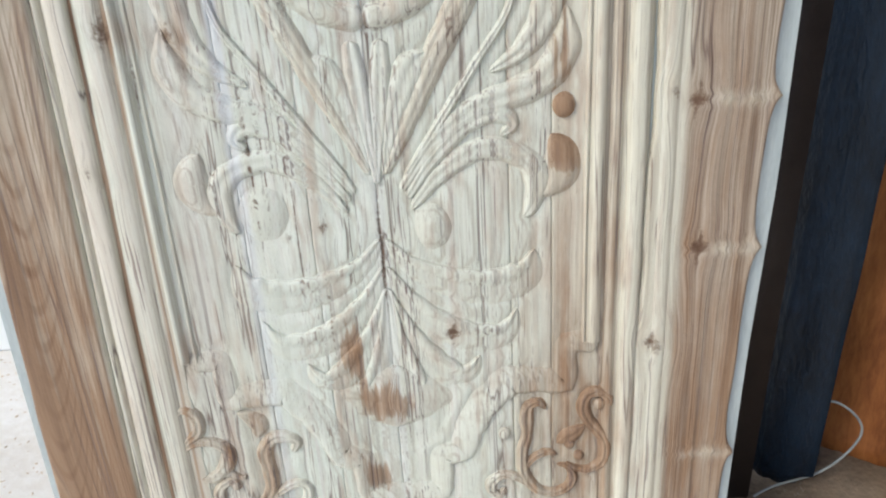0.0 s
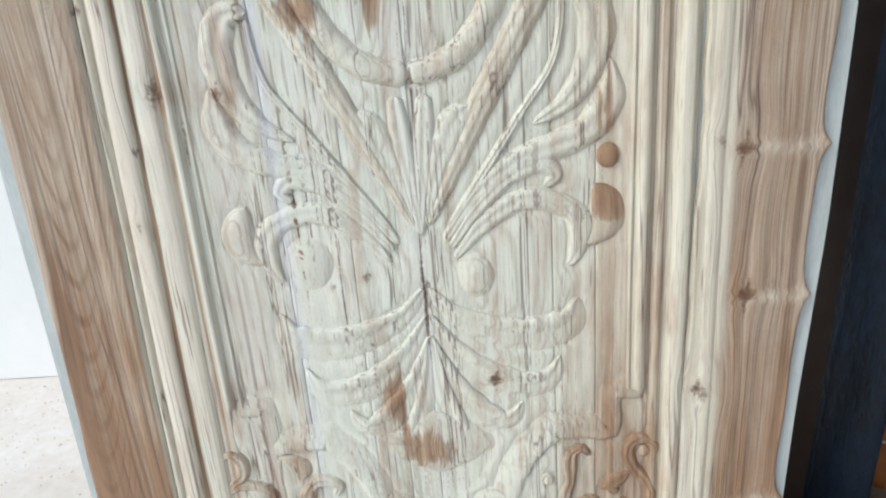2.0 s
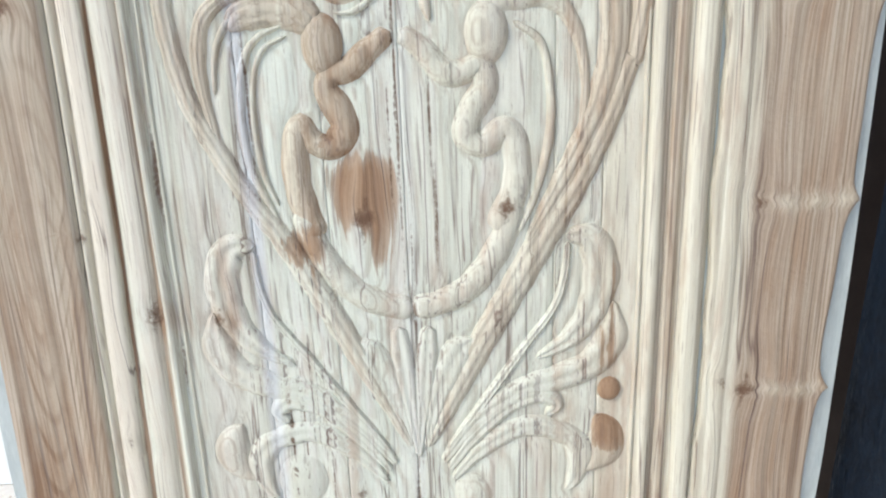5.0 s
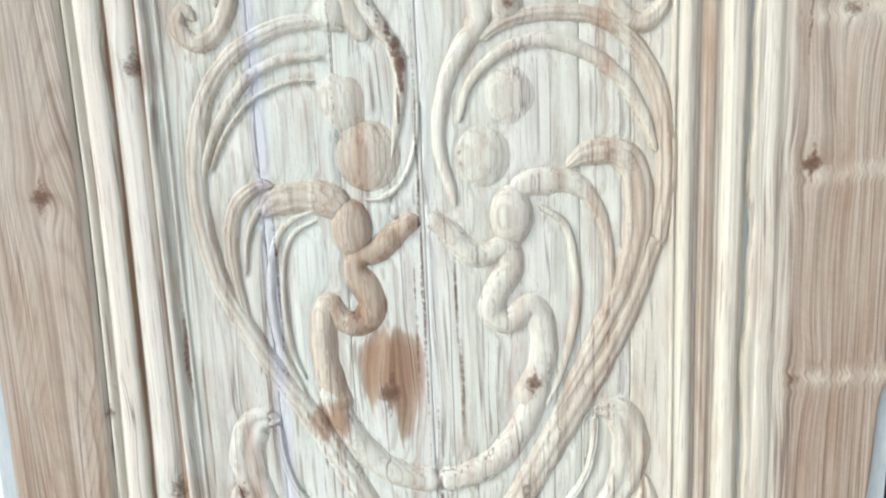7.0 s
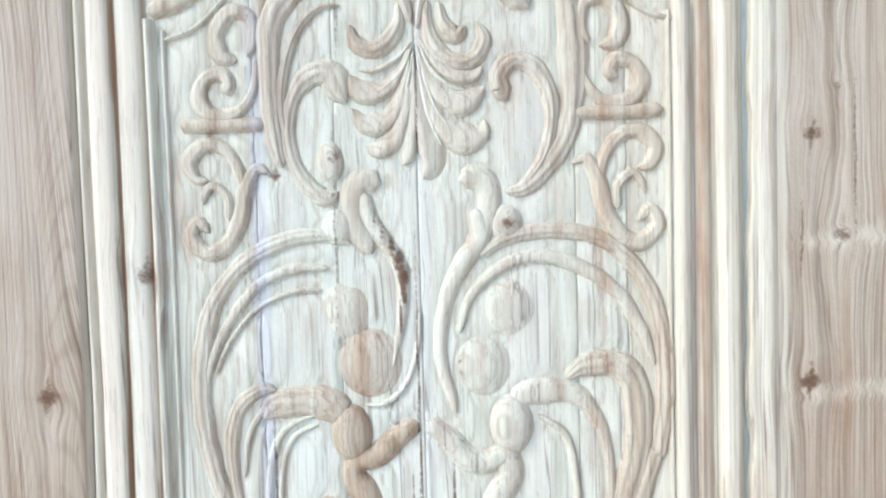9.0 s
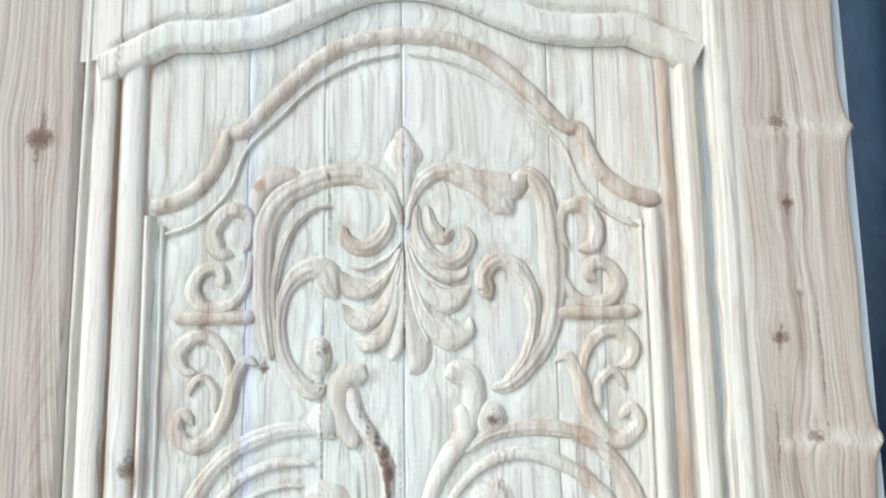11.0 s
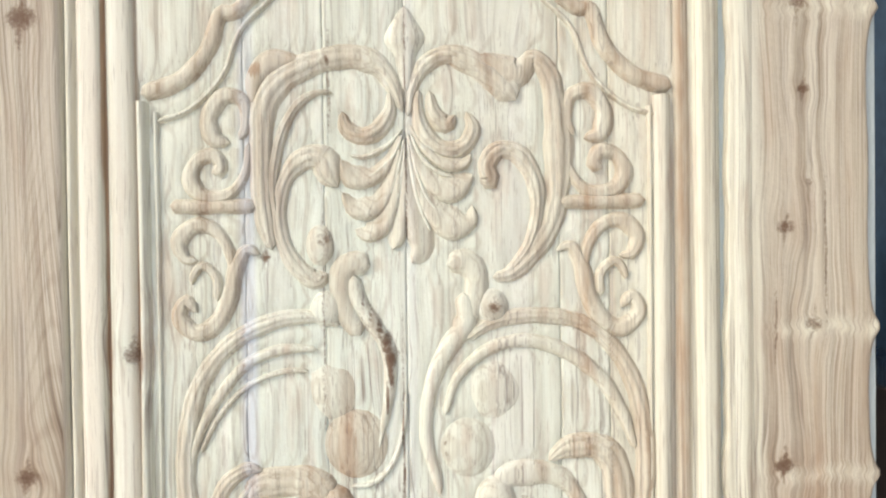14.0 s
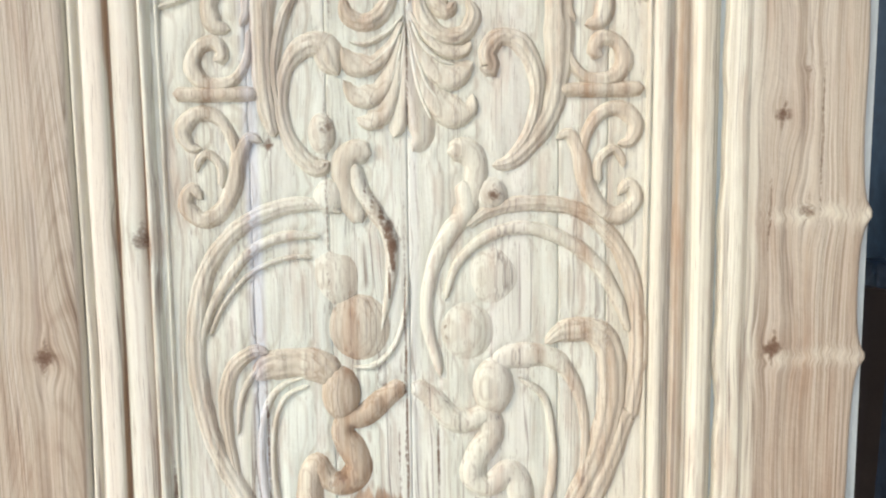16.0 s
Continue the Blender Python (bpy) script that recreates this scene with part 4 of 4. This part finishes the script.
def wavy_in(z):
    return 0.3085 - 0.003 * np.sin(z * 6.3 + 0.6) + 0.0012 * np.sin(z * 31) + 0.0006 * np.sin(z * 83) - 0.006 * np.exp(-((z - 1.06) / 0.03) ** 2) - 0.006 * np.exp(-((z - 0.86) / 0.04) ** 2) - 0.006 * np.clip((0.8 - z) / 0.3, 0, 1) - 0.004 * np.clip((0.98 - z) / 0.10, 0, 1) - 0.0035 * np.clip((z - 1.42) / 0.10, 0, 1)


def node_ridges(x, z):
    """Low swellings across the stile at the knots."""
    y = 0.0002 * np.sin(x * 330 + 2 * np.sin(z * 5))
    for k, n in enumerate(NODES):
        mid = n + 0.004 * np.sin(x * 85 + k) + 0.002 * np.sin(x * 300 + 2 * k)
        lump = (0.7 + 0.4 * np.sin(x * 210 + 1.7 * k)) * np.clip((x - 0.345) / 0.03, 0, 1)
        lump = lump * (1.2 if n < 1.0 else 0.6)
        y = y - 0.0011 * lump * np.exp(-((z - mid) / 0.006) ** 2) + 0.0007 * lump * np.exp(-((z - mid - 0.013) / 0.007) ** 2)
    return y


board("right_stile", 0.31, 0.445, 0.012, 1.86, 0.0, 0.014, door, "pale teak stile with waney edge and knots", (0.002, 0.003), node_ridges, wavy_in, wavy, 0.003)
def left_edge(z):
    return smooth_steps(z, [(0.0, -0.474), (0.185, -0.468), (0.343, -0.465), (0.50, -0.461), (0.60, -0.460), (0.75, -0.457), (0.95, -0.453), (1.9, -0.450)])


board("left_stile", -0.452, -0.335, 0.012, 1.86, 0.0, 0.012, door, "brown heartwood stile with arched grain", (0.004, 0.005), None,
      lambda z: smooth_steps(z, [(0.0, -0.463), (0.19, -0.456), (0.31, -0.453), (0.36, -0.449), (0.46, -0.445), (0.56, -0.442), (0.70, -0.438), (0.95, -0.434), (1.9, -0.431)]), lambda z: -0.3265 + lean(z), 0.003)
edge_z = np.linspace(0.012, 1.86, 60)
edge_v = [(left_edge(z) + dx, y, z) for z in edge_z for dx, y in ((0.0, 0.009), (0.12, 0.009), (0.12, 0.034), (0.0, 0.034))]
mesh_object("stile_core", edge_v, [(4 * i + k, 4 * i + (k + 1) % 4, 4 * i + 4 + (k + 1) % 4, 4 * i + 4 + k) for i in range(59) for k in range(4)] + [(0, 1, 2, 3), (239, 238, 237, 236)],
            SAWN, door, "pale grey sawn core of the stile", False)
core_v = [(x, y, z) for z in edge_z for x, y in ((0.296, 0.010), (core_edge(z), 0.010), (core_edge(z), 0.034), (0.296, 0.034))]
mesh_object("stile_core", core_v, [(4 * i + k, 4 * i + (k + 1) % 4, 4 * i + 4 + (k + 1) % 4, 4 * i + 4 + k) for i in range(59) for k in range(4)] + [(0, 1, 2, 3), (239, 238, 237, 236)],
            SAWN, door, "pale grey sawn core of the stile", False)


def moulding(name, x, wide, high, z0, z1, leaning=0.0, base=0.004, flat=2.4):
    z = np.linspace(z0, z1, int((z1 - z0) / 0.012))
    line = np.stack([x + leaning * lean(z) + 0.0006 * np.sin(z * 11 + x * 50), z, np.full_like(z, wide)], 1)
    swept(name, line, high, door, 0.0, 5, base, flat, capped=False)


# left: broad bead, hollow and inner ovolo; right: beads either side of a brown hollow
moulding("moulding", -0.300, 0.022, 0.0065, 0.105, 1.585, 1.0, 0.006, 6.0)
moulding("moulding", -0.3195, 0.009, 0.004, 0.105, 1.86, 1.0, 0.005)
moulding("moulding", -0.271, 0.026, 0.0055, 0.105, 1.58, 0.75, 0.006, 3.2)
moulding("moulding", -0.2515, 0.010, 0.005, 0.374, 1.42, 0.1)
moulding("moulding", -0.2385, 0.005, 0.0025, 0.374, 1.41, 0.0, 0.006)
moulding("moulding", 0.2345, 0.005, 0.0025, 0.374, 1.41, 0.0, 0.006)
moulding("moulding", 0.2465, 0.014, 0.005, 0.374, 1.42)
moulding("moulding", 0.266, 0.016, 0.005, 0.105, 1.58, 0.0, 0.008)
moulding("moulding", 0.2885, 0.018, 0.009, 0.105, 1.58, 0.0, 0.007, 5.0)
moulding("moulding", 0.322, 0.022, 0.003, 0.012, 1.86, 0.0, 0.001)
board("inner_frame", -0.345, -0.254, 0.10, 1.60, 0.0060, 0.016, door, "", (0.0015, 0.01), None, lambda z: -0.325 + lean(z), lambda z: -0.256 + 0 * z, 0.001)
board("inner_frame", 0.254, 0.3035, 0.10, 1.60, 0.0070, 0.016, door, "", (0.003, 0.01))

# top rail above the ogee, and its bold moulding
tu, tv = np.meshgrid(np.linspace(-0.40, 0.33, 180), np.linspace(0, 1, 40) ** 2, indexing="ij")
low = ogee(tu)
tz = low + (1.86 - low) * tv
ty = 0.002 + 0.0045 * np.exp(-((tz - low - 0.008) / 0.004) ** 2) * np.clip((0.30 - np.abs(tu)) / 0.01, 0, 1)   # a groove above the moulding
tverts = np.stack([tu, ty, tz], -1).reshape(-1, 3)
teak_part("top_rail", tverts.tolist() + [(x, 0.03, z) for x, _, z in tverts.tolist()],
          grid_faces(180, 40) + [tuple(7200 + i for i in reversed(f)) for f in grid_faces(180, 40)] + [(i * 40, (i + 1) * 40, 7200 + (i + 1) * 40, 7200 + i * 40) for i in range(179)], door)
swept("top_moulding", top_line, 0.0075, door, 0.0, 6, 0.004, 7.0, capped=False)
board("bottom_rail", -0.46, 0.30, 0.012, 0.098, 0.001, 0.034, door, "", (0.005, 0.004))
sx = np.linspace(-0.228, 0.168, 40)
sh = 0.0028 * np.clip(np.sin(np.linspace(0.25, math.pi, 40)), 0, 1) ** 0.6 + 0.0004
sv = [(x, y, 0.0985 + 0.006 * (x + 0.23) + k * h) for x, h in zip(sx, sh) for y, k in ((-0.0015, 0), (-0.0015, 1), (0.012, 1), (0.012, 0))]
mesh_object("pale_strip", sv, [(4 * i + k, 4 * i + (k + 1) % 4, 4 * i + 4 + (k + 1) % 4, 4 * i + 4 + k) for i in range(39) for k in range(4)] + [(0, 1, 2, 3), (159, 158, 157, 156)],
            LIME, door, "white strip above the bottom rail", False)

# ---- things beside the door ----
def post():
    me = bpy.data.meshes.new("post")
    bm = bmesh.new()
    bmesh.ops.create_cube(bm, size=1)
    bmesh.ops.scale(bm, vec=(0.075, 0.05, 1.10), verts=bm.verts)
    bmesh.ops.bevel(bm, geom=bm.edges[:], offset=0.004, segments=2, affect='EDGES')
    bm.to_mesh(me)
    bm.free()
    me.materials.append(DARK)
    me.shade_smooth()
    ob = tagged(new("dark_post", me), "dark brown painted timber post standing on the floor", "post")
    ob.matrix_world = pose(0.521, 0.165, 0.549, 0, 2.2, 0)


def roll():
    """A tall roll of navy sheeting with soft folds."""
    n, m = 60, 40
    verts = []
    for i in range(n + 1):
        z = 1.12 * i / n
        for j in range(m):
            a = 2 * math.pi * j / m
            r = 0.062 + 0.010 * noise.noise((3 * math.cos(a), 3 * math.sin(a), z * 1.2)) + 0.004 * math.sin(3 * a + z * 2)
            if i == 0:
                r *= 0.96
            verts.append((r * math.cos(a) + 0.618 + 0.045 * z, r * math.sin(a) + 0.235, z))
    faces = [(i * m + j, i * m + (j + 1) % m, (i + 1) * m + (j + 1) % m, (i + 1) * m + j) for i in range(n) for j in range(m)]
    faces += [tuple(range(m))[::-1], tuple(n * m + j for j in range(m))]
    body = tagged(mesh_object("sheeting_roll", verts, faces, NAVY), "tall roll of creased navy black sheeting leaning beside the door", "roll")
    # the loose outer edge of the sheet, standing off the roll
    flap = []
    for i in range(41):
        z = 0.03 + 1.06 * i / 40
        for k in range(7):
            a = 4.0 + 0.16 * k
            r = 0.066 + 0.010 * noise.noise((3 * math.cos(a), 3 * math.sin(a), z * 1.2)) + 0.0035 * k + 0.004 * noise.noise((k * 0.5, z * 6, 2))
            flap.append((r * math.cos(a) + 0.618 + 0.045 * z, r * math.sin(a) + 0.235, z))
    rear = [(x + 0.0008, y + 0.0012, z) for x, y, z in flap]
    n = len(flap)
    f = grid_faces(41, 7)
    rim = [(i * 7 + 6, n + i * 7 + 6, n + i * 7 + 13, i * 7 + 13) for i in range(40)]
    mesh_object("flap", flap + rear, f + [tuple(n + i for i in reversed(q)) for q in f] + rim, NAVY, body, "loose outer edge of the sheet")


def log():
    n, m = 40, 36
    verts = []
    for i in range(n + 1):
        z = 1.3 * i / n
        for j in range(m):
            a = 2 * math.pi * j / m
            r = 0.13 + 0.012 * noise.noise((2 * math.cos(a), 2 * math.sin(a), z * 2)) + 0.02 * math.exp(-z / 0.08)
            verts.append((r * math.cos(a) + 0.85 + 0.05 * z, r * math.sin(a) + 0.33, z))
    faces = [(i * m + j, i * m + (j + 1) % m, (i + 1) * m + (j + 1) % m, (i + 1) * m + j) for i in range(n) for j in range(m)]
    faces += [tuple(range(m))[::-1], tuple(n * m + j for j in range(m))]
    tagged(mesh_object("log", verts, faces, RUST), "orange brown peeled log standing upright", "log")


def tarpaulin():
    """A hanging sheet with vertical folds, gathered on the floor."""
    n, m = 90, 60
    verts = []
    for i in range(n + 1):
        s = i / n
        for j in range(m + 1):
            z = 2.25 * j / m
            fold = 0.018 * math.sin(s * 31 + 1.2 * noise.noise((s * 4, z * 0.8, 0))) + 0.02 * noise.noise((s * 7, z * 1.5, 5))
            verts.append((0.36 + 0.95 * s, 0.56 + fold * (0.5 + 0.5 * z / 2.25), z))
    tagged(mesh_object("tarpaulin", verts, grid_faces(n + 1, m + 1), TARP), "hanging slate blue tarpaulin with soft vertical folds", "tarpaulin")


tarpaulin()
post()
roll()
log()


def cord():
    """A loop of pale cord that lies at the foot of the roll and stands up in a bow."""
    cu = bpy.data.curves.new("cord", 'CURVE')
    cu.dimensions, cu.bevel_depth, cu.bevel_resolution = '3D', 0.0019, 3
    sp = cu.splines.new('NURBS')
    pts = [(0.545, 0.14, 0.006), (0.575, 0.155, 0.010), (0.61, 0.16, 0.014), (0.672, 0.165, 0.024), (0.722, 0.17, 0.075), (0.728, 0.17, 0.115), (0.680, 0.172, 0.155), (0.668, 0.18, 0.15)]
    sp.points.add(len(pts) - 1)
    for p, q in zip(sp.points, pts):
        p.co = (*q, 1)
    sp.use_endpoint_u, sp.order_u = True, 4
    cu.materials.append(WIRE)
    me = bpy.data.meshes.new_from_object(new("cord", cu))
    bpy.data.objects.remove(bpy.data.objects["cord"])
    tagged(new("cord", me), "loop of pale plastic cord on the floor by the roll", "cord")


def offcut():
    me = bpy.data.meshes.new("offcut")
    bm = bmesh.new()
    bmesh.ops.create_cube(bm, size=1)
    bmesh.ops.scale(bm, vec=(0.05, 0.03, 0.34), verts=bm.verts)
    bmesh.ops.bevel(bm, geom=bm.edges[:], offset=0.003, segments=2, affect='EDGES')
    bm.to_mesh(me)
    bm.free()
    me.materials.append(OCHRE)
    ob = tagged(new("timber_offcut", me), "short ochre timber offcut leaning on the log", "timber")
    ob.matrix_world = pose(0.775, 0.125, 0.163, -8, 12, 20)


def scatter(name, count, spread, size, mat, label, seed, lift=0.0):
    """Chips and crumbs lying on the ground, as one mesh."""
    rnd = random.Random(seed)
    verts, faces = [], []
    for _ in range(count):
        x, y = spread(rnd)
        z0, a = uneven(x, y) - 0.007 + lift, rnd.uniform(0, 6.3)
        l, w, h = size * rnd.uniform(0.5, 2.2), size * rnd.uniform(0.3, 0.9), size * rnd.uniform(0.2, 0.6)
        o = len(verts)
        for sx, sy, sz in ((-1, -1, 0), (1, -0.8, 0), (0.9, 1, 0), (-1, 0.8, 0), (-0.6, -0.6, 1), (0.7, -0.5, 0.8), (0.5, 0.7, 1), (-0.7, 0.5, 0.7)):
            px, py = sx * l / 2, sy * w / 2
            verts.append((x + px * math.cos(a) - py * math.sin(a), y + px * math.sin(a) + py * math.cos(a), z0 + sz * h))
        faces += [tuple(o + i for i in f) for f in ((4, 5, 6, 7), (0, 1, 5, 4), (1, 2, 6, 5), (2, 3, 7, 6), (3, 0, 4, 7))]
    tagged(mesh_object(name, verts, faces, mat, None, "", False), label, "debris", "", "stuff")


def mound():
    """Dark dirt swept together beside the door."""
    n = 50
    verts = []
    for i in range(n):
        for j in range(n):
            x, y = 0.40 + 0.75 * i / (n - 1), -0.15 + 0.75 * j / (n - 1)
            edge = min(i, j, n - 1 - i, n - 1 - j) / 8
            verts.append((x, y, -0.014 + 0.020 * min(1, edge) + 0.006 * noise.noise((x * 9, y * 9, 2)) + 0.003 * noise.noise((x * 45, y * 45, 3))))
    tagged(mesh_object("dirt", verts, grid_faces(n, n), DIRT), "grey brown dirt and dust on the floor beside the door", "dirt", "", "stuff")


mound()
cord()
offcut()
scatter("wood_chips", 1500, lambda r: (r.uniform(-1.6, -0.42), r.uniform(-0.2, 0.8)), 0.0045, CHIP, "scattered wood chips and sawdust on the pale floor", 3)
scatter("rubble", 700, lambda r: (r.uniform(0.42, 0.95), r.uniform(-0.1, 0.45)), 0.0035, BARE, "small pale grit and crumbs on the dirt", 4, 0.010)
